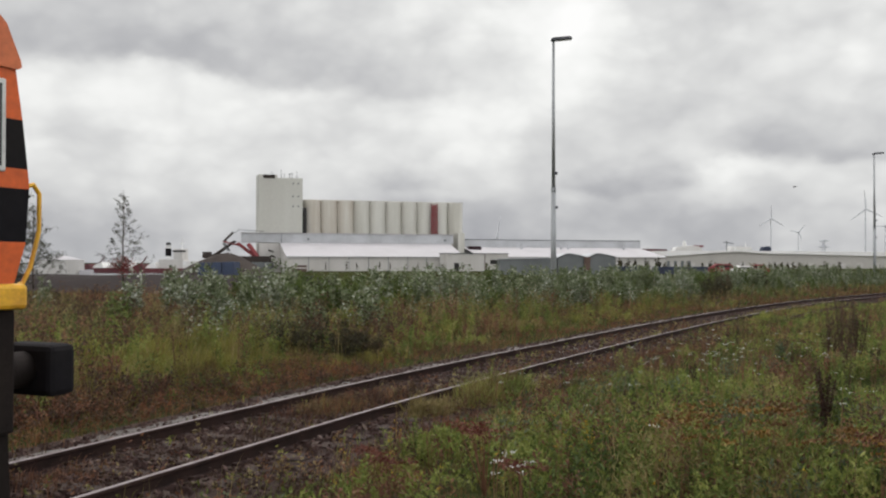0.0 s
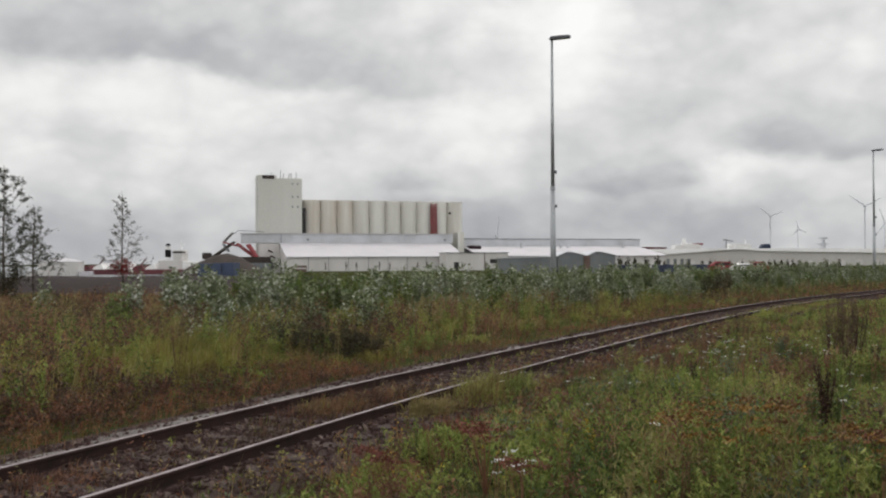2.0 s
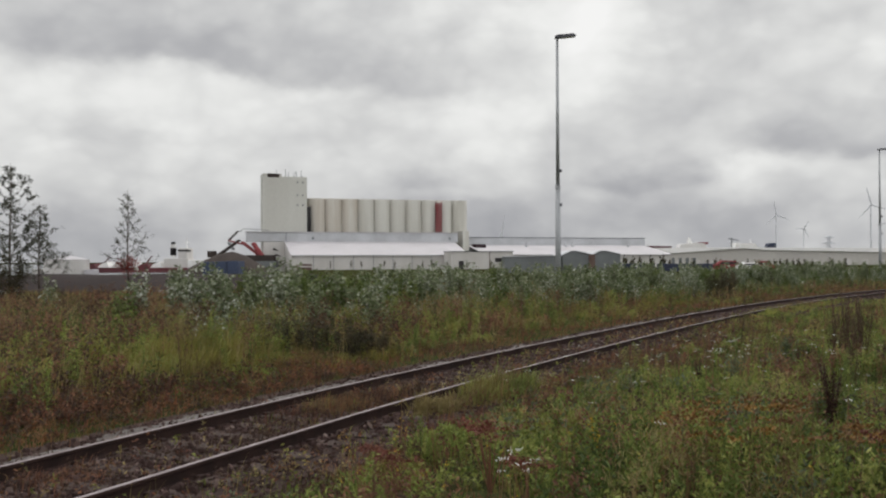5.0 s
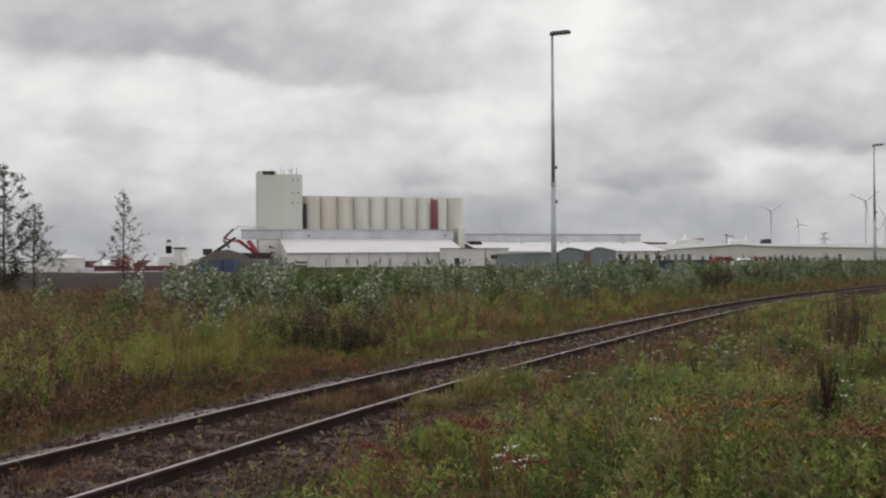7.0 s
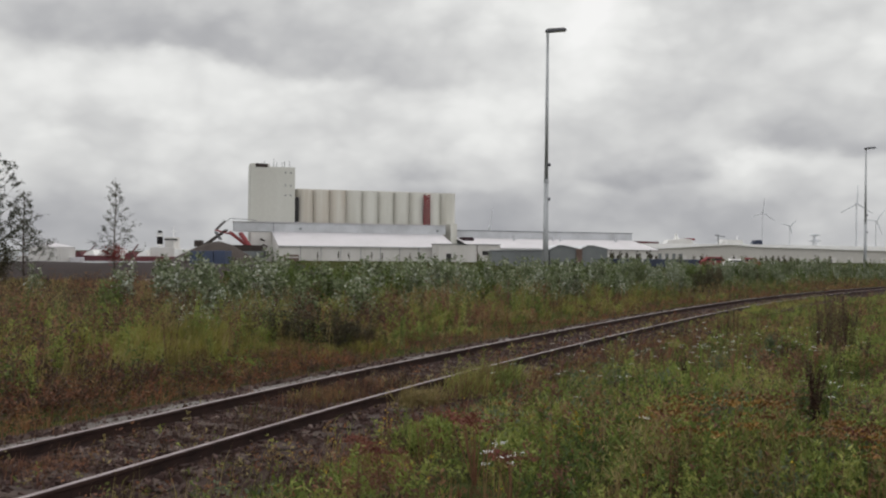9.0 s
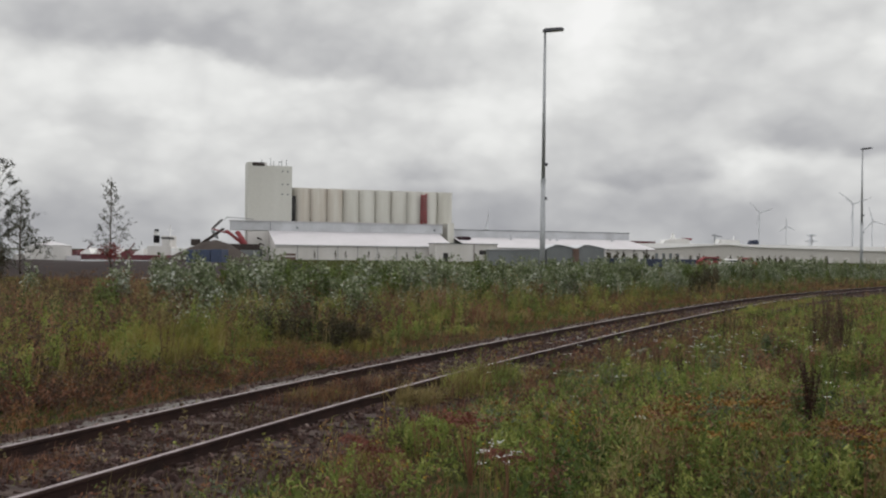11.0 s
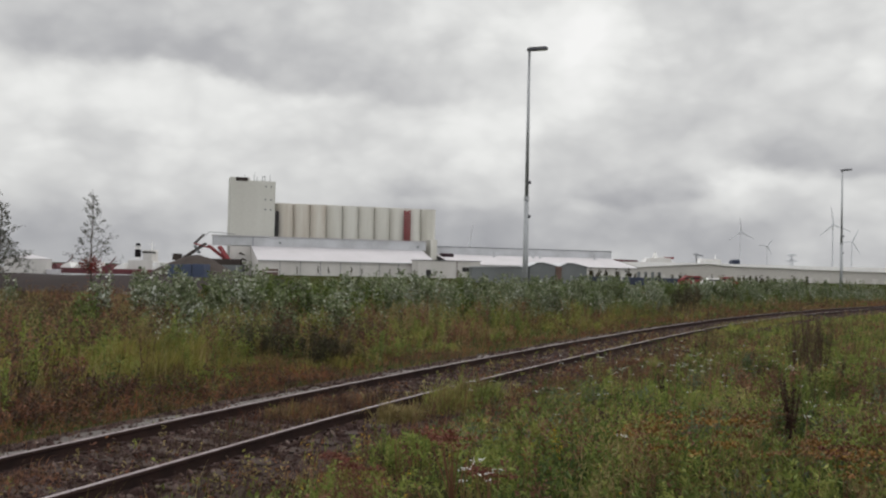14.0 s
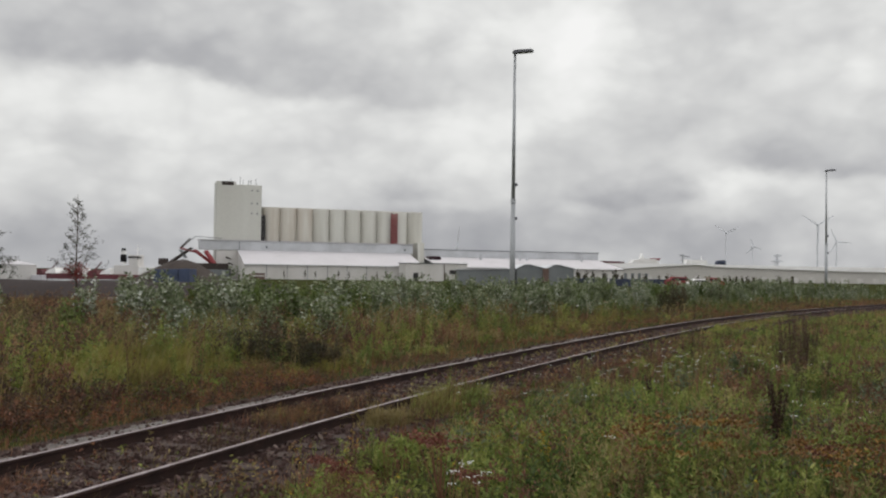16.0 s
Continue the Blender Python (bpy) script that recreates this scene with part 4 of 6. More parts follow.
def heap_and_loader():
    z0 = -1.0
    bm = bmesh.new()
    bmesh.ops.create_grid(bm, x_segments=36, y_segments=14, size=1, matrix=Matrix.Identity(4))
    for v in bm.verts:
        u, w = v.co.x, v.co.y
        hgt = max(0.0, 1 - abs(u * 0.98) ** 2.2) * max(0.0, 1 - abs(w) ** 2.2)
        v.co = (u * 9.5, w * 8, hgt * 4.7 * (1 + 0.08 * math.sin(u * 5 + 1)) + 0.15 * noise.noise((u * 6, w * 6, 0)))
    hp = part("mound", bm, M_PILE)
    hp.matrix_basis = pose(-48.2, 203, z0)
    tagged(hp, "dark brown arched mound behind blue containers", "mound")
    ld = thing("conveyor_loader", "red and grey slewing conveyor loader with lattice boom", "loader", pose(-48, 214, 0))
    for y in (-0.8, 0.8):
        part("boom", tube(bmesh.new(), (-6.6, y, 2.4), (-0.2, y, 6.9), 0.34, 0.2, 6), M_PILE, ld, "dark boom")
        part("prop", tube(bmesh.new(), (0.4, y, 6.4), (4.6, y, 3.2), 0.3, 0.28, 6), M_REDRUST, ld, "red steel strut")
        part("prop", tube(bmesh.new(), (2.9, y, 6.2), (5.2, y, 3.0), 0.42, 0.36, 6), M_RED, ld, "red steel strut")
        part("stay", tube(bmesh.new(), (-2.8, y, 6.8), (-0.6, y, 9.0), 0.13, 0.13, 6), M_PILE, ld)
        part("stay", tube(bmesh.new(), (-2.8, y, 6.8), (0.6, y, 5.9), 0.16, 0.16, 6), M_REDRUST, ld)
        part("stay", tube(bmesh.new(), (-2.8, y, 6.4), (-1.6, y, 4.6), 0.2, 0.2, 6), M_DARKGREY, ld)
        part("leg", tube(bmesh.new(), (7.0, y, 2.3), (7.0, y, -0.1), 0.3, 0.3, 6), M_DARKGREY, ld)
    part("hopper", block(-7.5, -5.8, -1.1, 1.1, 2.9, 4.4, 0.1), M_PILE, ld, "brown hopper")
    part("deck", block(-1.0, 8.0, -1.2, 1.2, 2.0, 3.4, 0.1), M_PILE, ld, "dark machinery deck")
    part("base", block(3, 8.5, -1.6, 1.6, -0.1, 2.0, 0.1), M_DARKGREY, ld)


def turbine(x, y, hub, blade, phase):
    tb = thing("wind_turbine", "pale grey three-bladed wind turbine", "wind turbine", pose(x, y, 0), "wind turbines")
    part("tower", tube(bmesh.new(), (0, 0, -0.5), (0, 0, hub), 1.5 * hub / 85, 0.9 * hub / 85, 14), M_TURBINE, tb)
    part("nacelle", block(-1.2, 1.2, -2, 5, hub - 1.0, hub + 1.4, 0.5), M_TURBINE, tb)
    rotor = part("rotor", tube(bmesh.new(), (0, -1.8, 0), (0, 1.0, 0), 1.0, 1.6, 12), M_TURBINE, tb, "turning three-bladed rotor")
    rotor.matrix_basis = pose(0, -3.2, hub)
    for k in range(3):
        bm = prism_x([(-0.25, 0.8), (0.25, 0.8), (0.3, blade * 0.2), (0.08, blade), (-0.08, blade), (-0.3, blade * 0.2)], -0.5, 0.5)
        for v in bm.verts:
            v.co.x *= 2.6 if abs(v.co.z - blade * 0.2) < 0.1 else (0.8 if v.co.z > blade * 0.9 else 1.6)
        bl = part("blade", bm, M_TURBINE, rotor)
        bl.matrix_basis = pose(0, 0, 0, 0, 120 * k, 0)
    return rotor, hub, phase


def pylon(x, y, h):
    py = thing("pylon", "distant grey lattice power pylon", "pylon", pose(x, y, 0), "pylons")
    bm = bmesh.new()
    b = h * 0.11
    for sx in (-1, 1):
        for sy in (-1, 1):
            tube(bm, (sx * b, sy * b, -0.3), (sx * 0.5, sy * 0.5, h), 0.35, 0.25, 5)
    part("legs", bm, M_TURBINE, py)
    bm = bmesh.new()
    for k in range(6):
        z0, z1 = h * k / 6.5, h * (k + 1) / 6.5
        w0, w1 = b + (0.5 - b) * z0 / h, b + (0.5 - b) * z1 / h
        tube(bm, (-w0, -w0, z0), (w1, -w1, z1), 0.18, 0.18, 4)
        tube(bm, (w0, -w0, z0), (-w1, -w1, z1), 0.18, 0.18, 4)
    part("bracing", bm, M_TURBINE, py)
    for z, w in ((h * 0.97, h * 0.24), (h * 0.74, h * 0.32)):
        part("cross_arm", prism([(-w, z), (0, z - 0.8), (w, z), (0, z + 1.2)], -0.4, 0.4), M_TURBINE, py)
    return py


def harbour_ships():
    sp = thing("ferry", "white ferry superstructure with small funnel", "ship", pose(112, 430, 1.7))
    part("hull", prism([(-16, -2.2), (14, -2.2), (16, 5.6), (-20, 5.6)], -5, 5), M_HULL, sp, "red hull")
    part("deckhouse", prism([(-5, 5.6), (8, 5.6), (7, 7.7), (3, 8.3), (-4, 7.5)], -4, 4), M_SHIPWHITE, sp, "white deckhouse")
    part("funnel", prism([(-0.4, 7.8), (1.8, 7.9), (0.8, 10.6), (0.3, 10.6)], -1, 1), M_SHIPWHITE, sp)
    part("boat", prism([(5, 7.5), (9, 7.5), (9.4, 8.4), (4.7, 8.4)], -1, 1), M_REDRUST, sp, "rusty red lifeboat")
    part("bow", prism([(-24, 5.2), (-8, 5.4), (-8, 6.6), (-26, 7.0)], -2, 2), M_HULL, sp)
    s2 = thing("white_ship", "white ship bridge above the warehouse roof", "ship", pose(148, 460, 1.5))
    part("hull", prism([(-7, -2), (7, -2), (8, 6.4), (-8, 6.4)], -5, 5), M_SHIPWHITE, s2)
    part("bridge", prism([(-6, 6.5), (5, 6.5), (4.4, 8.4), (-5, 8.8)], -4, 4), M_SHIPWHITE, s2, "white bridge deck")
    part("mast", tube(bmesh.new(), (3, 0, 8), (3, 0, 10.6), 0.35, 0.15, 6), M_SHIPWHITE, s2)
    part("crane", tube(bmesh.new(), (-8, 0, 10.9), (-3, 0, 10.1), 0.25, 0.25, 6), M_DARKGREY, s2)
    part("crane_post", tube(bmesh.new(), (-6.5, 0, 6), (-6.5, 0, 11.4), 0.25, 0.25, 6), M_DARKGREY, s2)
    s3 = thing("dark_funnel_house", "dark blue-grey ship funnel behind the warehouse", "ship funnel", pose(146.5, 420, 0.6))
    part("casing", prism([(-2.4, -1), (2.2, -1), (2.2, 8.2), (1.6, 8.9), (-1.0, 8.7), (-2.2, 6.2)], -2, 2), M_NAVY, s3)
    cr = thing("distant_crane", "thin distant mobile crane jib", "crane", pose(23.6, 400, 0))
    part("tower", tube(bmesh.new(), (0, 0, -0.3), (0, 0, 12.8), 0.5, 0.4, 6), M_TURBINE, cr)
    part("cab", block(-0.7, 0.6, -0.6, 0.6, 12.2, 13.8, 0.1), M_TURBINE, cr)
    part("jib", tube(bmesh.new(), (0, 0, 13), (1.3, 0, 22), 0.32, 0.12, 6), M_TURBINE, cr)


def cars():
    for x, y, mat, lab, w, k in ((47.6, 165, M_REDRUST, "dark red parked van", 5.2, 1.2), (54.2, 164, M_RED, "bright red parked van", 3.6, 1.15), (49.2, 157, M_ROOFWHITE, "white parked car", 4.4, 1.0)):
        c = thing("parked_van" if k > 1 else "parked_car", lab + " behind the shrubs", "van" if k > 1 else "car", pose(x, y, 0.0), "parked vehicles")
        part("body", prism([(0, 0.35), (w, 0.35), (w, 0.9 * k), (w * 0.82, 1.0 * k), (w * 0.7, 1.5 * k), (w * 0.25, 1.55 * k), (w * 0.08, 1.0 * k), (0, 0.95 * k)], -0.85, 0.85), mat, c)
        part("window_band", prism([(w * 0.14, 1.02 * k), (w * 0.77, 1.02 * k), (w * 0.7, 1.26 * k), (w * 0.24, 1.28 * k)], -0.87, 0.87), M_GLASS, c, "dark glass")
        for q in (0.2, 0.8):
            for sy in (-0.8, 0.8):
                part("wheel", tube(bmesh.new(), (w * q, sy - 0.1, 0.32), (w * q, sy + 0.1, 0.32), 0.33, 0.33, 14), M_GRIME, c)


def bank():
    """Low dark cinder bank with a pale kerb line at its foot."""
    xs = np.linspace(-130, -6, 125)
    ys = np.linspace(0, 1, 12)
    X, T = np.meshgrid(xs, ys)
    rng = np.random.default_rng(8)
    prof = np.interp(T, [0, 0.06, 0.3, 0.5, 0.75, 1], [-0.05, 0.25, 1.02, 1.08, 0.9, -1.3])
    fade = np.clip((-6 - X) / 4, 0, 1)
    Z = prof * fade - (1 - fade) * 0.1 + 0.04 * np.sin(X * 0.8) * (T > 0.2) + rng.normal(0, 0.012, X.shape)
    Y = 58.0 - 0.02 * (X + 25) + T * 22
    v = np.stack([X, Y, Z], -1).reshape(-1, 3)
    i = np.arange(125 * 11).reshape(11, 125)[:, :-1].ravel()
    f = np.stack([i, i + 1, i + 126, i + 125], 1)
    tagged(new("bank", raw_mesh("bank", v, [f], M_DIRT, True)), "low dark cinder bank", "bank", kind="structure")
    for x in range(-46, -14, 4):
        if random.Random(x).random() < 0.7:
            k = part("kerb", block(x, x + 3.2, 57.4, 57.7, -0.1, 0.2, 0.03), M_STONEFOOT)
            tagged(k, "pale concrete kerb stone at the bank foot", "kerb", kind="structure")


# ---- plants ----
def blade_arrays(x, y, z, h, w, rng, bend=0.35, wind=(0.12, 0.0)):
    """Grass blades as bent tapering strips: five points, a quad and a triangle each."""
    n = len(x)
    a = rng.uniform(0, 2 * np.pi, n)
    t = rng.uniform(0, 2 * np.pi, n)
    lean = np.abs(rng.normal(0, bend, n)) * h
    lx, ly = lean * np.cos(t) + wind[0] * h, lean * np.sin(t) + wind[1] * h
    wx, wy = np.cos(a) * w / 2, np.sin(a) * w / 2
    P = np.empty((n, 5, 3))
    P[:, 0] = np.stack([x - wx, y - wy, z - 0.02], -1)
    P[:, 1] = np.stack([x + wx, y + wy, z - 0.02], -1)
    P[:, 2] = np.stack([x + wx * 0.8 + lx * 0.35, y + wy * 0.8 + ly * 0.35, z + h * 0.58], -1)
    P[:, 3] = np.stack([x - wx * 0.8 + lx * 0.35, y - wy * 0.8 + ly * 0.35, z + h * 0.58], -1)
    P[:, 4] = np.stack([x + lx, y + ly, z + h * (1 - 0.3 * lean / np.maximum(h, 0.01))], -1)
    i = np.arange(n)[:, None] * 5
    return P.reshape(-1, 3), i + np.array([[0, 1, 2, 3]]), i + np.array([[3, 2, 4]])


def grass_object(name, x, y, h, w, mat, rng, label, **k):
    z = ground_z(x, y)
    v, q, t = blade_arrays(x, y, z, h, w, rng, **k)
    return tagged(new(name, raw_mesh(name, v, [q, t], mat)), label, "grass", kind="stuff")


def leaf_arrays(c, size, rng, slim=0.5, up=0.3):
    """Small leaves: two-triangle folded diamonds round the points c."""
    n = len(c)
    d = rng.normal(0, 1, (n, 3))
    d[:, 2] = d[:, 2] * 0.6 + up
    d /= np.linalg.norm(d, axis=1)[:, None]
    s = np.cross(d, rng.normal(0, 1, (n, 3)))
    s /= np.linalg.norm(s, axis=1)[:, None]
    L = (size * rng.uniform(0.6, 1.3, n))[:, None]
    P = np.stack([c, c + d * L * 0.5 + s * L * slim * 0.5, c + d * L, c + d * L * 0.5 - s * L * slim * 0.5], 1)
    i = np.arange(n)[:, None] * 4
    return P.reshape(-1, 3), i + np.array([[0, 1, 2, 3]])


def stem_arrays(a, b, r, sides=3):
    """Thin straight stems from a to b (n, 3)."""
    n = len(a)
    ang = np.arange(sides) * 2 * np.pi / sides
    ring = np.stack([np.cos(ang), np.sin(ang), np.zeros(sides)], -1)
    r = np.broadcast_to(r, (n,))[:, None, None]
    P = np.concatenate([a[:, None] + ring * r, b[:, None] + ring * r * 0.45], 1)
    i = np.arange(n)[:, None] * 2 * sides
    q = [i + np.array([[j, (j + 1) % sides, sides + (j + 1) % sides, sides + j]]) for j in range(sides)]
    return P.reshape(-1, 3), np.concatenate(q)


def area(n, x0, x1, y0, y1, keep, rng):
    """n random places of the rectangle, nearer ones denser, where keep holds."""
    y = y0 * (y1 / y0) ** rng.random(n)
    x = x0 + (x1 - x0) * rng.random(n)
    k = keep(x, y) & (np.abs(x) < 0.62 * y + 1.5)
    return x[k], y[k]


def drift(x, y, scale, seed):
    """A smooth field of -1 to 1 for clumps of plants."""
    return (np.sin(x * scale * 1.1 + seed) * np.cos(y * scale * 0.9 + seed * 2.1) + np.sin((x + y) * scale * 0.63 + seed * 1.7)) / 2


def leafy(name, x, y, h, leaves, size, mat, rng, label, slim=0.28, up=0.75):
    """Many small leafy stems: narrow leaves set all the way up."""
    n = len(x)
    z = ground_z(x, y)
    lean = rng.normal(0, 0.16, (n, 2)) + np.array([0.08, 0])
    t = rng.uniform(0.1, 1.0, (n, leaves))
    c = np.stack([x[:, None] + lean[:, :1] * h[:, None] * t, y[:, None] + lean[:, 1:] * h[:, None] * t, z[:, None] + h[:, None] * t], -1)
    c += rng.normal(0, 0.02, c.shape)
    v, q = leaf_arrays(c.reshape(-1, 3), np.repeat(np.broadcast_to(size, n), leaves), rng, slim, up)
    return tagged(new(name, raw_mesh(name, v, [q], mat)), label, "weeds", kind="stuff")


def tufts(x, y, size, low, high, seed):
    """A height factor that is alike over each tuft of that size, with warped outlines."""
    u = x / size + 0.6 * np.sin(y * 2.3 / size * 0.4 + seed)
    v = y / (size * 1.3) + 0.6 * np.sin(x * 1.9 / size * 0.4 + seed * 2)
    h = np.sin(np.floor(u) * 127.1 + np.floor(v) * 311.7 + seed) * 43758.5453
    h = h - np.floor(h)
    edge = 1 - 0.55 * np.maximum(np.abs(u - np.floor(u) - 0.5), np.abs(v - np.floor(v) - 0.5)) * 2
    return (low + (high - low) * h) * edge


def meadow(rng):
    """Right of the track: mixed green sward."""
    for name, n, y0, y1, h0, h1, w, mat, lab in (
            ("meadow_grass", 190000, 5.5, 30, 0.12, 0.36, 0.012, F_MEADOW, "green meadow grass with red-brown drifts"),
            ("meadow_grass", 70000, 24, 75, 0.2, 0.40, 0.034, F_MEADOW, "green meadow grass in the distance")):
        x, y = area(n, -6, 42, y0, y1, lambda a, b: side_of(a, b) > 1.0, rng)
        off = side_of(x, y)
        k = rng.random(len(x)) < np.clip((off - 1.55) / 1.1, 0.03, 1) * (0.75 + 0.25 * drift(x, y, 2.3, 6))
        x, y, off = x[k], y[k], off[k]
        h = rng.uniform(h0, h1, len(x)) * tufts(x, y, 0.7, 0.3, 1.5, 1.0) * np.clip(np.where(y > 12, 0.1, 0.25) + (off - 1.0) * 0.35, 0.12, 1) * np.where(y < 10, 0.7, 1)
        grass_object(name, x, y, h, w * rng.uniform(0.7, 1.4, len(x)), mat, rng, lab, bend=0.5)

    # the sward goes on round the camera
    r, a = 2.0 + 16 * rng.random(70000) ** 0.7, rng.uniform(0, 2 * np.pi, 70000)
    x, y = r * np.cos(a), r * np.sin(a)
    k = (side_of(x, y) > 2.0) & ~((np.abs(x) < 0.62 * y + 1.5) & (y > 5.5))
    x, y = x[k], y[k]
    grass_object("meadow_grass", x, y, rng.uniform(0.1, 0.3, len(x)) * tufts(x, y, 0.7, 0.3, 1.4, 1.0), 0.013 * rng.uniform(0.7, 1.4, len(x)), F_MEADOW, rng, "short green meadow grass round the path", bend=0.5)

    def right(a, b):
        return (side_of(a, b) > np.where(b > 12, 2.6, 2.1)) & ~thin_spot(a, b)
    for n, seed, mat, h0, h1, lab in ((10000, 1.0, F_WEED, 0.22, 0.48, "dark green leafy weeds in the meadow"), (19000, 4.0, F_LIME, 0.25, 0.52, "bright green leafy weeds in the meadow"), (10000, 8.0, F_RUST, 0.22, 0.5, "reddish-brown withered weeds in the meadow"), (3000, 13.0, F_DEAD, 0.25, 0.5, "dark dead weeds in the meadow")):
        x, y = area(n, -4, 36, 5.6, 45, lambda a, b: right(a, b) & (drift(a, b, 0.75, seed) + 0.6 * drift(a, b, 2.3, seed) > 0.15), rng)
        leafy("leafy_weeds", x, y, rng.uniform(h0, h1, len(x)) * tufts(x, y, 0.5, 0.4, 1.35, seed), 13, 0.05 + 0.0015 * y, mat, rng, lab)
    # broad-leaved weeds where the meadow comes nearest
    for n, mat, seed, cut, lab in ((2000, F_WEED, 3.1, 0.0, "dark broad-leaved weeds in the near meadow"), (5200, F_LIME, 8.8, -0.25, "bright green broad-leaved weeds in the near meadow"), (2000, F_RUST, 6.6, 0.1, "brown broad-leaved weeds in the near meadow"), (900, F_DEAD, 10.2, 0.25, "dark withered weeds in the near meadow")):
        x, y = area(n, -4, 8, 5.2, 12, lambda a, b: (side_of(a, b) > 2.1) & ~thin_spot(a, b) & (drift(a, b, 1.3, seed) > cut), rng)
        leafy("leafy_weeds", x, y, rng.uniform(0.2, 0.46, len(x)) * np.clip(0.4 + (side_of(x, y) - 1.3) * 0.4, 0.4, 1) * tufts(x, y, 0.4, 0.45, 1.3, seed), 12, 0.05, mat, rng, lab, 0.42)
    x, y = area(15000, -4, 42, 5.5, 60, lambda a, b: (side_of(a, b) > 1.6) & (drift(a, b, 0.6, 4) > 0.25), rng)
    grass_object("straw_grass", x, y, rng.uniform(0.3, 0.6, len(x)), 0.004 + 0.00025 * y, F_STRAW, rng, "thin straw-coloured grass stems", bend=0.25)
    x, y = area(15000, -4, 42, 5.5, 60, lambda a, b: (side_of(a, b) > 1.2) & (drift(a, b, 0.55, 9) > 0.3), rng)
    grass_object("brown_stems", x, y, rng.uniform(0.2, 0.55, len(x)), 0.006 + 0.00025 * y, F_RUST, rng, "reddish-brown dry weed stems", bend=0.3)


def soft_patch(x, y):
    """Where soft yellow-green grass keeps the rank weeds out."""
    return ((x + 3.5) / 2.7) ** 2 + ((y - 16.6) / 2.5) ** 2 + 0.35 * drift(x, y, 1.9, 5) < 1


def thin_spot(x, y):
    """Short turf before the dock and the red-headed weeds."""
    return (np.abs(x - 0.41 * y) < 0.32) & (y > 8.6) & (y < 11.3) | (np.abs(x - 0.04 * y) < 0.36) & (y > 6.0) & (y < 8.0)


def meadow_clumps(rng):
    """Upright many-stemmed clumps of single kinds, which break up the sward."""
    kinds = (
        (170, F_WEED, 0.35, 0.62, 0.055, 0.30, 0.9, "dark green upright weed clumps in the meadow"),
        (430, F_LIME, 0.35, 0.62, 0.06, 0.24, 1.1, "bright green upright weed clumps in the meadow"),
        (110, F_BLUEWEED, 0.4, 0.7, 0.05, 0.34, 0.8, "blue-green mugwort clumps in the meadow"),
        (300, F_RUST, 0.35, 0.66, 0.035, 0.4, 0.9, "rust-brown withered clumps in the meadow"),
        (80, F_DEAD, 0.45, 0.75, 0.035, 0.4, 0.9, "dark dead weed clumps in the meadow"),
        (110, F_STRAW, 0.45, 0.75, 0.07, 0.12, 1.4, "straw-coloured grass clumps in the meadow"))
    for j, (n, mat, h0, h1, leaf, slim, up, lab) in enumerate(kinds):
        cx, cy = area(n * 5, -3, 24, 6.4, 34, lambda a, b: (side_of(a, b) > 2.1) & (drift(a, b, 0.9, 3.7 * j) > -0.35) & ~thin_spot(a, b), rng)
        k = rng.random(len(cx)) < np.clip(1.7 - cy / 13, 0.12, 1)
        cx, cy = cx[k], cy[k]
        cx, cy = cx[:n], cy[:n]
        stems = rng.integers(6, 16, len(cx))
        r = rng.uniform(0.05, 0.19, len(cx))
        top = rng.uniform(h0, h1, len(cx)) * np.clip(0.35 + (side_of(cx, cy) - 2.0) * 0.3, 0.35, 1) * np.clip(1.3 - cy / 28, 0.5, 1)
        k = np.repeat(np.arange(len(cx)), stems)
        x, y = cx[k] + rng.normal(0, 1, len(k)) * r[k], cy[k] + rng.normal(0, 1, len(k)) * r[k]
        leafy("weed_clumps", x, y, top[k] * rng.uniform(0.6, 1.0, len(k)), 18, leaf + 0.0012 * y, mat, rng, lab, slim, up)


def verge_clumps(rng):
    """Tall many-stemmed clumps in the rank verge beyond the track."""
    kinds = (
        (150, F_DEAD, 0.7, 1.15, 0.045, 0.4, 0.9, -16, 0, "dark dead weed clumps in the verge"),
        (190, F_RUST, 0.6, 1.1, 0.05, 0.36, 0.9, -22, 4, "rust-brown weed clumps in the verge"),
        (150, F_STRAW, 0.7, 1.15, 0.09, 0.12, 1.4, -22, 4, "pale straw grass clumps in the verge"),
        (150, F_SOFT, 0.5, 0.95, 0.07, 0.22, 1.1, -9, 12, "yellow-green goldenrod clumps in the verge"),
        (120, F_LIME, 0.4, 0.8, 0.07, 0.24, 1.1, -9, 14, "bright green weed clumps in the verge"))
    for j, (n, mat, h0, h1, leaf, slim, up, xa, xb, lab) in enumerate(kinds):
        cx, cy = area(n * 8, xa, xb, 10, 42, lambda a, b: (side_of(a, b) < -3.0) & (side_of(a, b) > -26) & (drift(a, b, 0.7, 2.3 * j) > -0.3) & ((j > 2) | ~soft_patch(a, b)), rng)
        cx, cy = cx[:n], cy[:n]
        stems = rng.integers(7, 18, len(cx))
        r = rng.uniform(0.08, 0.26, len(cx))
        top = rng.uniform(h0, h1, len(cx)) * np.clip(0.3 + (-side_of(cx, cy) - 2.8) * 0.25, 0.3, 1)
        k = np.repeat(np.arange(len(cx)), stems)
        x, y = cx[k] + rng.normal(0, 1, len(k)) * r[k], cy[k] + rng.normal(0, 1, len(k)) * r[k]
        leafy("weed_clumps", x, y, top[k] * rng.uniform(0.6, 1.0, len(k)), 18, leaf + 0.0012 * y, mat, rng, lab, slim, up)


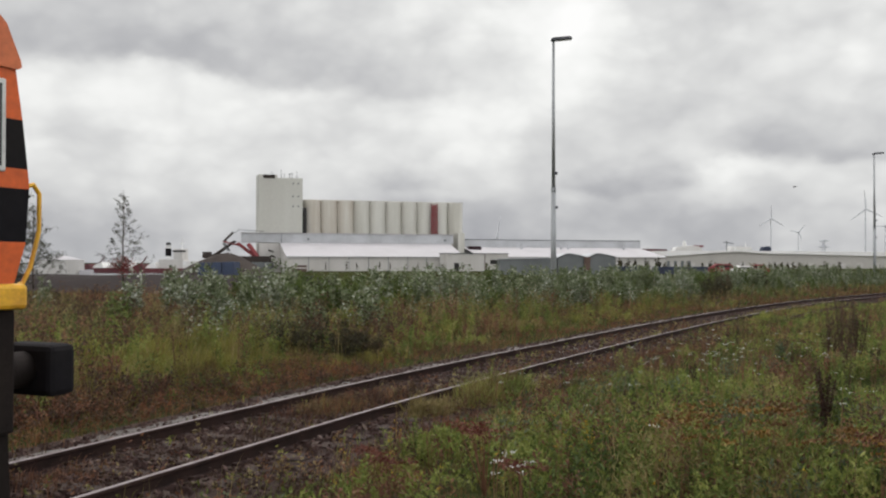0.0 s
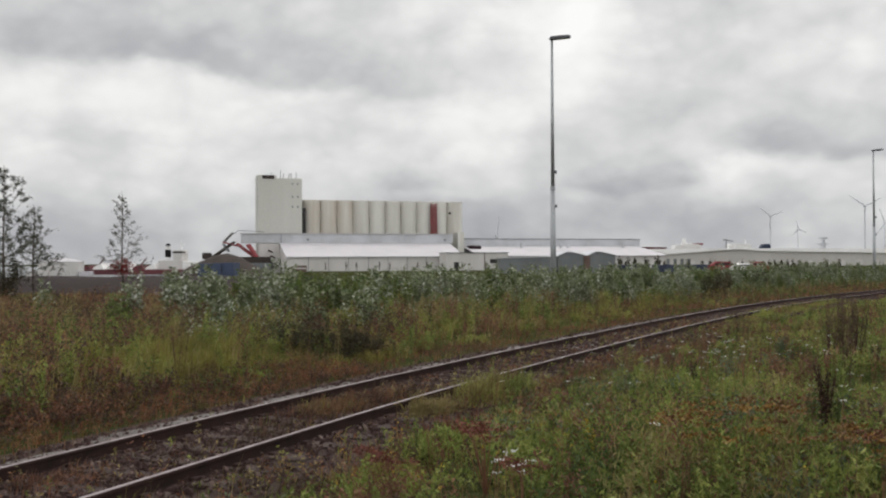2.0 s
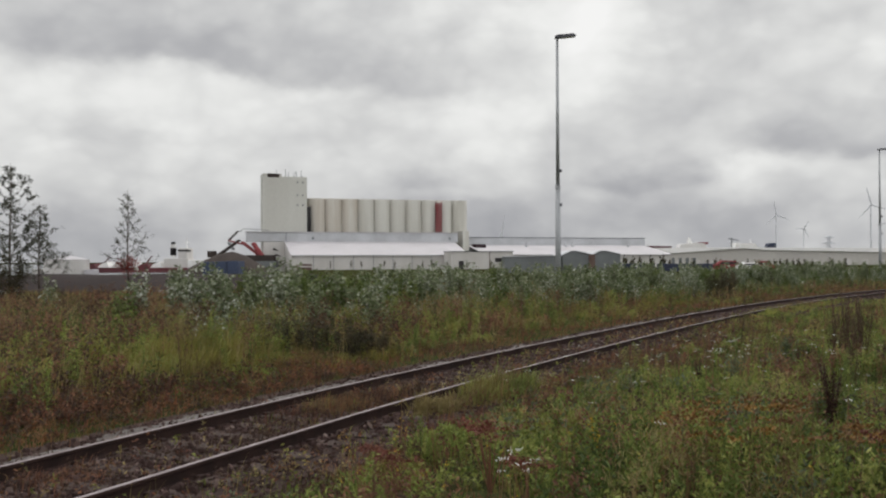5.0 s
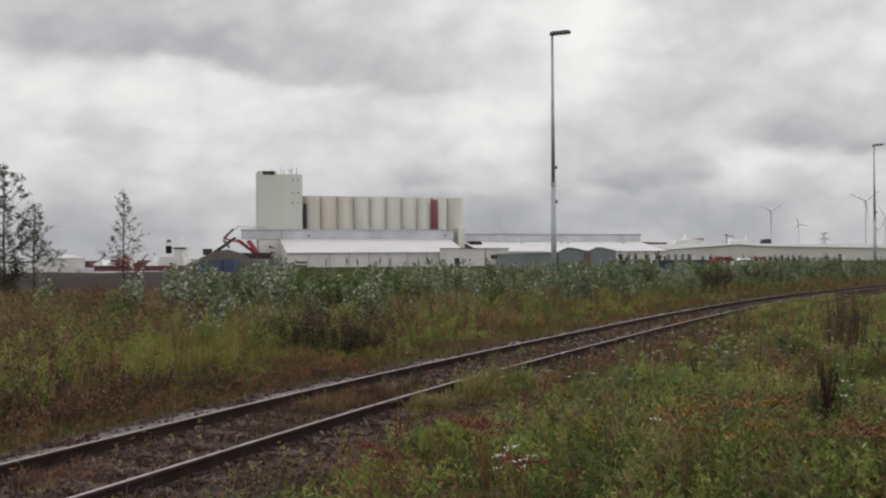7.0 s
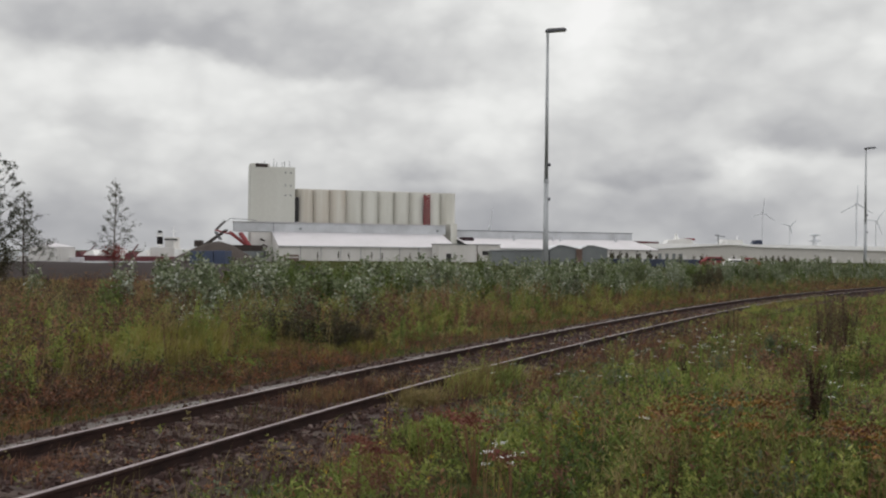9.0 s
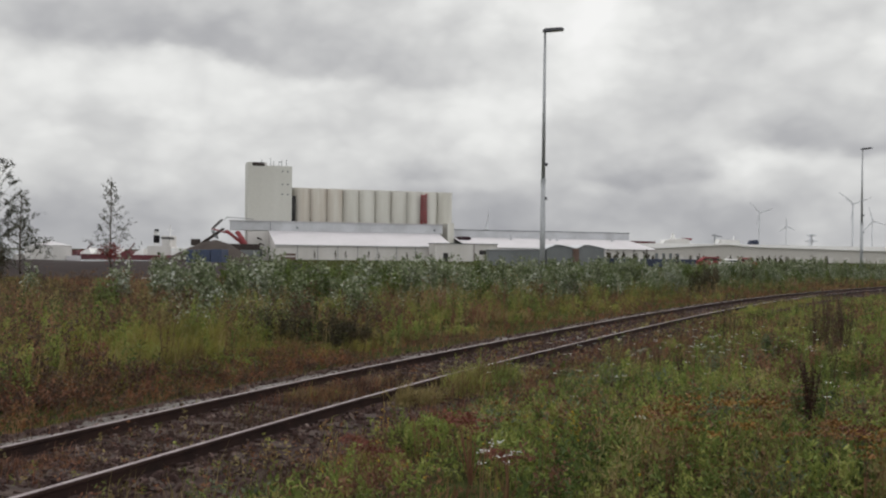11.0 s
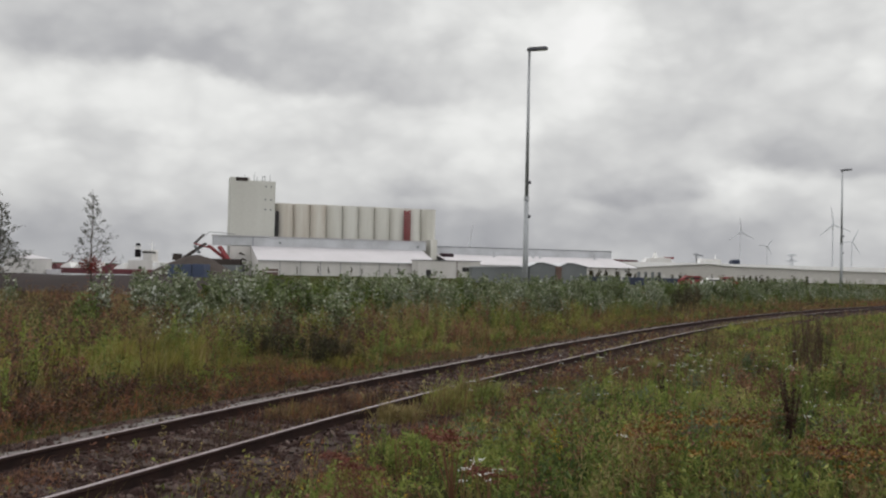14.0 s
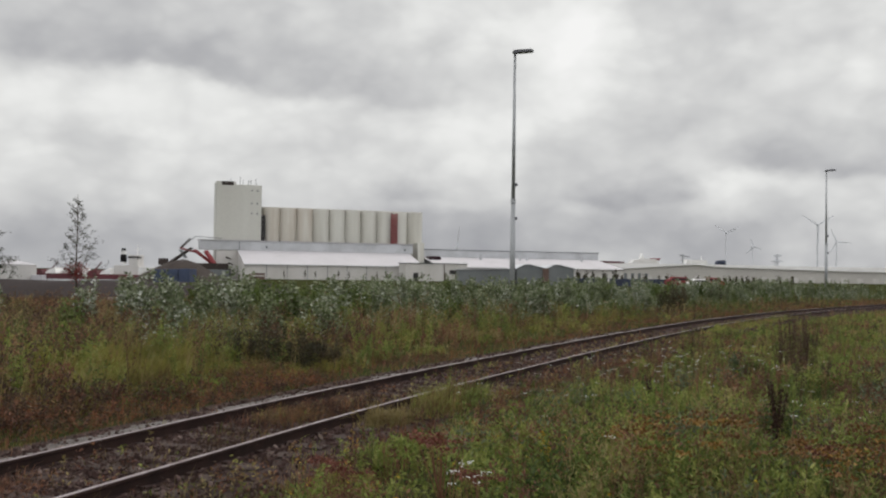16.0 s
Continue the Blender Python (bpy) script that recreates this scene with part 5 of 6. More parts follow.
def verge(rng):
    """Left of the track: taller rank grass up to the shrub belt."""
    for name, n, y0, y1, w, lab in (("verge_grass", 170000, 8, 34, 0.017, "rank green and brown verge grass"), ("verge_grass", 90000, 28, 100, 0.034, "rank verge grass further off")):
        x, y = area(n, -45, 44, y0, y1, lambda a, b: (side_of(a, b) < -1.65) & (side_of(a, b) > -42), rng)
        off = -side_of(x, y)
        h = rng.uniform(0.2, 0.8, len(x)) * tufts(x, y, 1.1, 0.35, 1.5, 2.0) * np.clip(0.12 + (off - 1.7) * 0.22, 0.12, 1)
        h = np.where(y > 34, h * 0.7, h * 0.72)
        grass_object(name, x, y, h, w * rng.uniform(0.7, 1.4, len(x)), F_VERGE, rng, lab, bend=0.45)

    def left(a, b):
        return (side_of(a, b) < -2.3) & (side_of(a, b) > -24) & ~soft_patch(a, b)
    for n, seed, mat, h0, h1, lab in ((19000, 2.0, F_GREENSHRUB, 0.45, 1.0, "dark green leafy verge weeds"), (9000, 5.5, F_SOFT, 0.4, 1.0, "yellow-green leafy verge weeds"), (8000, 7.0, F_RUST, 0.4, 0.95, "red-brown withered verge weeds"), (8000, 9.3, F_DEAD, 0.5, 1.0, "dark dead verge weeds"), (7000, 1.1, F_STRAW, 0.6, 1.05, "pale straw-coloured verge weeds")):
        x, y = area(n, -30, 36, 9, 70, lambda a, b: left(a, b) & (drift(a, b, 0.5, seed) + 0.6 * drift(a, b, 1.7, seed) > 0.1), rng)
        off = -side_of(x, y)
        leafy("leafy_weeds", x, y, rng.uniform(h0, h1, len(x)) * np.clip(0.3 + (off - 2) * 0.2, 0.3, 1) * tufts(x, y, 0.9, 0.4, 1.35, seed), 15, 0.06 + 0.0012 * y, mat, rng, lab)
    # undergrowth that fills the shrub belt, and green weeds in front of it
    for n, mat, h0, h1, seed, lab in ((16000, F_GREENSHRUB, 0.7, 1.35, 11.0, "dense green undergrowth of the shrub belt"), (9500, F_POPLAR, 0.9, 1.6, 3.3, "grey-green poplar suckers in the shrub belt"), (4800, F_WHITEPOPLAR, 0.9, 1.65, 8.2, "white-backed poplar suckers in the shrub belt")):
        x, y = area(n, -14, 46, 16, 95, lambda a, b: (side_of(a, b) < -6) & (side_of(a, b) > -19) & (a > -0.28 * b) & (drift(a, b, 0.6, seed) > -0.5), rng)
        leafy("leafy_weeds", x, y, rng.uniform(h0, h1, len(x)) * tufts(x, y, 1.2, 0.65, 1.15, seed) * np.clip((1.84 - 0.0022 * y) / 1.75, 0.6, 1), 15, 0.065 + 0.0012 * y, mat, rng, lab)
    for n, mat, seed, lab in ((9000, F_GREENSHRUB, 6.1, "green leafy weeds beside the gravel"), (6000, F_SOFT, 12.4, "light green leafy weeds beside the gravel")):
        x, y = area(n, -16, 30, 9, 55, lambda a, b: (side_of(a, b) < -2.5) & (side_of(a, b) > -8) & (a > -0.3 * b) & (drift(a, b, 0.5, seed) > -0.1), rng)
        off = -side_of(x, y)
        leafy("leafy_weeds", x, y, rng.uniform(0.4, 0.85, len(x)) * np.clip(0.35 + (off - 2.4) * 0.2, 0.35, 1) * tufts(x, y, 0.8, 0.5, 1.35, seed), 15, 0.055 + 0.0012 * y, mat, rng, lab)
    # dark rank weeds on the open side of the verge
    for n, mat, h0, h1, seed, cut, lab in ((8000, F_DEAD, 0.6, 1.1, 2.2, -0.1, "dark withered rank weeds in the verge"), (7000, F_WEED, 0.5, 1.0, 7.7, 0.0, "dark green rank weeds in the verge"), (6000, F_RUST, 0.5, 1.0, 14.1, 0.0, "red-brown rank weeds in the verge")):
        x, y = area(n, -14, -2, 9, 25, lambda a, b: (side_of(a, b) < -2.6) & (a < -0.3 * b) & ~soft_patch(a, b) & (drift(a, b, 0.9, seed) > cut), rng)
        off = -side_of(x, y)
        leafy("leafy_weeds", x, y, rng.uniform(h0, h1, len(x)) * np.clip(0.3 + (off - 2.4) * 0.25, 0.3, 1) * tufts(x, y, 0.8, 0.45, 1.3, seed), 14, 0.075, mat, rng, lab, 0.4)
    # a soft yellow-green patch
    x = rng.normal(-3.7, 1.7, 24000)
    y = rng.normal(16.6, 1.7, 24000)
    k = (side_of(x, y) < -2.6) & (y > 10)
    x, y = x[k], y[k]
    grass_object("soft_grass", x, y, rng.uniform(0.4, 0.9, len(x)) * np.clip(0.3 + (-side_of(x, y) - 2) * 0.2, 0.3, 1) * tufts(x, y, 0.7, 0.5, 1.3, 3.0), np.full(len(x), 0.016), F_SOFT, rng, "soft yellow-green grass clumps", bend=0.4)
    x, y = area(26000, -45, 44, 9, 80, lambda a, b: (side_of(a, b) < -3) & (side_of(a, b) > -30) & (drift(a, b, 0.6, 6) > 0.1), rng)
    grass_object("straw_grass", x, y, rng.uniform(0.5, 0.95, len(x)), 0.006 + 0.0003 * y, F_STRAW, rng, "tall straw-coloured grass stems", bend=0.25)
    # rusty strip along the far side of the curve
    x, y = area(110000, -12, 44, 8, 95, lambda a, b: (side_of(a, b) < -1.65) & (side_of(a, b) > -6.2) & ((b > 22 + 3 * np.sin(a)) & (side_of(a, b) > -6.0) | (side_of(a, b) > -3.1 - 0.4 * np.sin(b * 1.7))), rng)
    grass_object("brown_stems", x, y, rng.uniform(0.12, 0.5, len(x)) * tufts(x, y, 0.6, 0.4, 1.35, 7.0), 0.008 + 0.0003 * y, F_SORREL, rng, "low rust-brown grass strip beside the track", bend=0.8)
    # brown and straw tops towards the bank
    for n, mat, seed, lab in ((22000, F_RUST, 4.0, "tall warm brown dry grass"), (20000, F_STRAW, 9.0, "tall straw-coloured dry grass"), (9000, F_DEAD, 15.0, "dark dead stems in dry grass")):
        x, y = area(n, -45, -3, 14, 58, lambda a, b: (a < -0.27 * b) & (side_of(a, b) < -3) & (drift(a, b, 0.6, seed) > -0.15), rng)
        grass_object("brown_stems", x, y, rng.uniform(0.45, 0.95, len(x)) * np.where(y > 36, 0.6, 1) * tufts(x, y, 0.9, 0.6, 1.2, seed), 0.009 + 0.0004 * y, mat, rng, lab, bend=0.4)
    # weeds between and beside the rails
    for n, mat, h0, h1, seed, cut, lab in ((26000, F_DEAD, 0.05, 0.2, 3, 0.05, "short brown weeds between the rails"), (22000, F_MEADOW, 0.04, 0.2, 8, 0.3, "low green weeds between the rails"), (16000, F_VERGE, 0.04, 0.16, 21, -0.1, "low mixed weeds on the gravel")):
        x, y = area(n, -9, 30, 6.5, 60, lambda a, b: (np.abs(side_of(a, b)) < 2.3) & (drift(a, b, 1.1, seed) + 0.35 * drift(a, b, 3.1, 1) > cut), rng)
        k = np.abs(np.abs(side_of(x, y)) - 0.7525) > 0.09
        x, y = x[k], y[k]
        grass_object("track_weeds", x, y, rng.uniform(h0, h1, len(x)), 0.006 + 0.0003 * y, mat, rng, lab, bend=0.5)
    for n, mat, seed, lab in ((1100, F_DEAD, 5.0, "dead leaf litter and stalks on the gravel"), (800, F_SORREL, 9.0, "small rust-red plants on the gravel"), (260, F_MEADOW, 2.0, "small green plants on the gravel"), (500, F_STRAW, 12.0, "pale dry tufts on the gravel")):
        sx, ox = rng.uniform(-2, 26, n), np.where(rng.random(n) < 0.6, rng.uniform(0.95, 2.4, n), rng.uniform(-0.62, 0.62, n))
        x, y, _ = on_track(sx, ox)
        k = drift(x, y, 1.4, seed) > -0.2
        leafy("gravel_plants", x[k], y[k], rng.uniform(0.05, 0.2, k.sum()), 9, 0.035 + 0.001 * y[k], mat, rng, lab, 0.4, 0.4)
    n = 2600
    sx, ox = rng.uniform(-5, 9, n), -rng.uniform(1.85, 3.5, n)
    x, y, _ = on_track(sx, ox)
    half = rng.random(n) < 0.5
    for k, mat, lab in ((half, F_DEAD, "low dark withered plants at the gravel's edge"), (~half, F_SORREL, "low rust-red plants at the gravel's edge")):
        leafy("gravel_plants", x[k], y[k], rng.uniform(0.12, 0.36, k.sum()) * np.clip(-0.6 - 0.55 * ox[k], 0.4, 1.1), 12, 0.05, mat, rng, lab, 0.35, 0.6)
    # tall weeds that hide the rails in places: along the line, off it, half-length, half-width, height
    for s, o, ls, lo_, hh, n, mat in ((5.2, -0.1, 1.3, 0.4, 0.32, 700, F_SORREL), (5.3, -0.1, 1.3, 0.4, 0.34, 1300, F_DEAD), (5.0, -0.1, 1.4, 0.4, 0.26, 1500, F_VERGE), (3.0, 0.2, 1.0, 0.3, 0.2, 400, F_DEAD), (6.9, 1.3, 0.75, 0.3, 0.6, 1500, F_LIME), (6.8, 1.35, 0.8, 0.3, 0.55, 1500, F_VERGE), (7.0, 1.3, 0.7, 0.3, 0.55, 900, F_MEADOW), (2.5, 2.2, 1.8, 0.4, 0.2, 2200, F_VERGE), (4.5, 2.2, 1.5, 0.4, 0.26, 2500, F_SORREL), (1.0, 2.2, 1.5, 0.4, 0.2, 1500, F_MEADOW), (5.2, 1.15, 0.5, 0.2, 0.35, 1300, F_STRAW), (9.5, 1.8, 2.0, 0.4, 0.16, 3000, F_SORREL), (14, 1.9, 3.0, 0.45, 0.16, 4000, F_SORREL), (0.3, -0.3, 0.4, 0.35, 0.2, 600, F_RUST), (25, 1.6, 3.5, 0.3, 0.2, 4000, F_MEADOW), (33, 1.0, 7, 0.5, 0.35, 6000, F_MEADOW)):
        sx, ox = rng.normal(s, ls * 0.6, n), rng.normal(o, lo_ * 0.6, n)
        k = np.abs(np.abs(ox) - 0.7525) > 0.05
        x, y, _ = on_track(sx[k], ox[k])
        grass_object("track_weeds", x, y, hh * rng.uniform(0.3, 1.1, len(x)) * tufts(x, y, 0.35, 0.5, 1.35, s), 0.007 + 0.0003 * y, mat, rng, "weed clump against the rail", bend=0.75)


def flower_heads(name, x, y, h, mat, rng, label, spread=0.035, petals=14, size=0.014, flat=True):
    """Stalks that carry flat or round heads made of many small florets."""
    n = len(x)
    z = ground_z(x, y)
    base = np.stack([x, y, z], -1)
    top = base + np.stack([rng.normal(0.05, 0.06, n) * h, rng.normal(0, 0.06, n) * h, h], -1)
    c = np.repeat(top, petals, 0)
    off = rng.normal(0, 1, (n * petals, 3)) * np.repeat(np.broadcast_to(spread, n), petals)[:, None]
    off[:, 2] *= 0.12 if flat else 1.0
    v1, q1 = leaf_arrays(c + off, np.repeat(np.broadcast_to(size, n), petals), rng, 0.9, 0.2)
    tagged(new(name, raw_mesh(name, v1, [q1], mat)), label, "flowers", kind="stuff")
    v2, q2 = stem_arrays(base, top, 0.003 + 0.0001 * y)
    tagged(new(name + "_stalks", raw_mesh(name + "_stalks", v2, [q2], F_RUST)), "thin stalks of " + label, "stalks", kind="stuff")


def flowers(rng):
    def right(a, b):
        return side_of(a, b) > 1.8
    x, y = area(150, 1.7, 5, 6.0, 8.4, lambda a, b: right(a, b) & (drift(a, b, 1.6, 2) > 0.05), rng)
    flower_heads("tansy_heads", x, y, rng.uniform(0.55, 0.8, len(x)), F_HEADS, rng, "flat orange-brown faded tansy heads", 0.06, 40, 0.026)
    x, y = area(45, -3, 6, 6.5, 12, lambda a, b: right(a, b) & (drift(a, b, 1.1, 12) > 0.1), rng)
    flower_heads("tansy_heads", x, y, rng.uniform(0.5, 0.72, len(x)), F_HEADS, rng, "flat orange-brown faded tansy heads", 0.05, 30, 0.024)
    for n, cx, cy, r in ((9, 0.42, 6.4, 0.1), (60, 3.9, 14.5, 1.0), (40, 5.3, 15.5, 1.4), (8, 4.9, 10.2, 0.5), (12, 1.8, 12.0, 0.8), (9, 2.4, 9.6, 1.0)):
        x, y = rng.normal(cx, r, n), rng.normal(cy, r * 1.3, n)
        k = side_of(x, y) > 1.6
        flower_heads("white_flowers", x[k], y[k], rng.uniform(0.48, 0.7, k.sum()), F_WHITE, rng, "small white yarrow flowers", 0.022, 9, 0.014)
    x, y = area(600, -3, 14, 6, 24, lambda a, b: right(a, b) & (drift(a, b, 0.8, 17) > 0.3), rng)
    flower_heads("yellow_flowers", x, y, rng.uniform(0.4, 0.6, len(x)), F_YELLOW, rng, "small yellow ragwort flowers", 0.013, 5, 0.012, False)
    x, y = area(420, -20, 20, 10, 30, lambda a, b: side_of(a, b) < -2.2, rng)
    flower_heads("yellow_flowers", x, y, rng.uniform(0.5, 0.95, len(x)), F_YELLOW, rng, "small yellow flowers in the verge", 0.015, 4, 0.013, False)
    x, y = area(2600, -30, 10, 14, 44, lambda a, b: (side_of(a, b) < -4) & (drift(a, b, 0.3, 5) > 0.1), rng)
    flower_heads("tansy_heads", x, y, rng.uniform(0.7, 1.1, len(x)), F_HEADS, rng, "brown seed heads in the verge", 0.05, 9, 0.03)


def plant_meshes(rng, height, stems, leaves, leaf, spread, leafmat, stemmat, slim=0.4, low=0.08, bushy=0.16):
    """Meshes of one upright plant: stems, and leaves set along them."""
    ang = rng.uniform(0, 6.28, stems)
    r = rng.uniform(0, 1, stems) ** 0.7 * spread
    a = np.stack([np.cos(ang) * r * 0.25, np.sin(ang) * r * 0.25, np.full(stems, -0.03)], -1)
    hh = height * rng.uniform(0.6, 1.0, stems)
    hh[0] = height
    b = np.stack([np.cos(ang) * r + 0.05 * hh, np.sin(ang) * r, hh], -1)
    v, q = stem_arrays(a, b, 0.003 + 0.0025 * height)
    me_s = raw_mesh("stems", v, [q], stemmat)
    k = rng.integers(0, stems, leaves)
    t = low + (1 - low) * rng.random(leaves) ** 0.8
    c = a[k] + (b[k] - a[k]) * t[:, None]
    c += rng.normal(0, 1, (leaves, 3)) * np.array([1, 1, 0.4]) * (bushy * height * 0.45 * (1.15 - t))[:, None]
    c[:, 2] = np.maximum(c[:, 2], 0.03)
    v, q = leaf_arrays(c, np.full(leaves, leaf), rng, slim, 0.45)
    return me_s, raw_mesh("leaves", v, [q], leafmat)


def plant(name, label, category, meshes, x, y, turn=0.0, size=1.0, group="", lean=0.0):
    ob = thing(name, label, category, pose(float(x), float(y), float(ground_z(x, y)), 0, lean, turn) @ Matrix.Diagonal((size, size, size, 1)), group)
    for nm, me in zip(("stalk", "foliage"), meshes):
        new(nm, me).parent = ob
        tagged(ob.children[-1], kind="stuff")
    return ob


def shrubs(rng):
    """The belt of young silver poplars beyond the track."""
    kinds = [plant_meshes(rng, h, 8, 470, 0.125, sp, mt, M_BARK, 0.66, 0.2, 0.28) for h, sp, mt in ((1.7, 0.45, F_POPLAR), (1.5, 0.55, F_GREENSHRUB), (1.9, 0.35, F_POPLAR), (1.4, 0.6, F_GREENSHRUB), (1.65, 0.5, F_POPLAR), (1.8, 0.4, F_POPLAR))]
    pale = [plant_meshes(rng, h, 9, 430, 0.135, 0.42, F_WHITEPOPLAR, M_BARK, 0.66, 0.2, 0.28) for h in (1.75, 1.6, 1.9)]
    mixed = pale + kinds
    made = 0
    for _ in range(4000):
        s, d = 13 + 77 * rng.uniform(0, 1) ** 1.2, rng.uniform(0, 1) ** 1.1
        x, y, _h = on_track(s, -6.2 - 12.0 * d)
        if x < -0.295 * y or drift(np.array(x), np.array(y), 0.7, 2) < -0.6:
            continue
        size = rng.uniform(0.82, 1.08) * (1.84 - 0.0022 * y) / 1.72 * (0.8 if d < 0.12 else 1)
        plant("poplar_shrub", "young silver poplar shrub with white-backed leaves", "shrub", mixed[made % 5] if x < -0.16 * y else mixed[made % 9], x, y, rng.uniform(0, 360), size, "silver poplar belt", rng.normal(2, 3))
        made += 1
        if made >= 290:
            break
    for x, y, size in ((-8.1, 23.0, 0.85), (-8.5, 23.6, 0.7), (-13.6, 31.5, 0.8), (-10.2, 30.5, 0.95), (-9.3, 31.5, 1.05), (-8.6, 30.0, 0.95), (-7.6, 31.0, 1.0)):
        plant("poplar_shrub", "young silver poplar shrub standing in the verge", "shrub", (kinds[1] if x > -8.6 and y < 25 else pale[int(size * 100) % 3]), x, y, rng.uniform(0, 360), size, "silver poplar belt")
    dark = plant_meshes(rng, 1.3, 18, 2600, 0.07, 0.75, F_DARKBUSH, M_BARK, 0.45, 0.05, 0.34)
    for x, y, s, t in ((-2.6, 18.6, 0.72, 0), (-2.0, 18.4, 0.66, 90), (-3.1, 18.9, 0.62, 200), (-1.5, 18.9, 0.55, 30)):
        plant("dark_bush", "dense dark green bush by the track", "bush", dark, x, y, t, s, "dark bushes")
    for x, y, s in ((-22.6, 47.0, 1.75), (14.5, 50, 1.05), (16.6, 55, 1.0), (20.5, 60, 1.0), (15.6, 51.5, 0.95)):
        plant("dark_bush", "dark green bush in the shrub belt", "bush", dark, x, y, 40 * s, s * 1.05, "dark bushes")


def weeds(rng):
    tall = [plant_meshes(rng, h, 3, 110, 0.055, 0.14, F_WEED, F_RUST, 0.3, 0.05, 0.16) for h in (0.6, 0.75, 0.5)]
    lime = [plant_meshes(rng, h, 4, 150, 0.05, 0.14, F_LIME, F_WEED, 0.32, 0.05, 0.14) for h in (0.55, 0.7)]
    rust = [plant_meshes(rng, h, 4, 130, 0.03, 0.16, F_RUST, F_RUST, 0.5, 0.3, 0.12) for h in (0.65, 0.8)]
    x, y = area(1500, -3, 22, 6.2, 34, lambda a, b: (side_of(a, b) > 2.1) & ~thin_spot(a, b), rng)
    for i in range(min(len(x), 280)):
        r = rng.random()
        if r < 0.5:
            plant("weed", "leafy dark green meadow weed", "weed", tall[i % 3], x[i], y[i], rng.uniform(0, 360), rng.uniform(0.55, 0.95), "meadow weeds", rng.normal(3, 5))
        elif r < 0.8:
            plant("bright_weed", "bright green leafy meadow weed", "weed", lime[i % 2], x[i], y[i], rng.uniform(0, 360), rng.uniform(0.6, 1.0), "bright weeds", rng.normal(3, 5))
        else:
            plant("dry_weed", "dry reddish-brown meadow weed", "weed", rust[i % 2], x[i], y[i], rng.uniform(0, 360), rng.uniform(0.5, 0.9), "dry weeds", rng.normal(3, 5))
    x, y = area(1600, -26, 24, 11, 40, lambda a, b: (side_of(a, b) < -2.8) & (side_of(a, b) > -16), rng)
    for i in range(min(len(x), 260)):
        r = rng.random()
        kind, nm, lab, g = ((tall[i % 3], "weed", "leafy dark green verge weed", "verge weeds") if r < 0.4 else (lime[i % 2], "bright_weed", "yellow-green goldenrod in the verge", "verge goldenrod") if r < 0.72 else (rust[i % 2], "dry_weed", "dry brown verge weed", "dry verge weeds"))
        plant(nm, lab, "weed", kind, x[i], y[i], rng.uniform(0, 360), rng.uniform(1.0, 1.55), g, rng.normal(3, 5))


def dock(rng, height=0.82):
    """A dark seeded dock: stiff spikes crowded with seed."""
    n = 6
    a = np.stack([rng.normal(0, 0.03, n), rng.normal(0, 0.03, n), np.full(n, -0.02)], -1)
    b = np.stack([rng.normal(0.0, 0.055, n), rng.normal(0, 0.05, n), height * rng.uniform(0.65, 1, n)], -1)
    v, q = stem_arrays(a, b, 0.008, 5)
    st = raw_mesh("stems", v, [q], F_DOCK)
    k = rng.integers(0, n, 2000)
    t = 0.2 + 0.8 * rng.random(2000)
    c = a[k] + (b[k] - a[k]) * t[:, None] + rng.normal(0, 0.016, (2000, 3))
    v, q = leaf_arrays(c, np.full(2000, 0.02), rng, 0.8, 0.4)
    return st, raw_mesh("leaves", v, [q], F_DOCK)


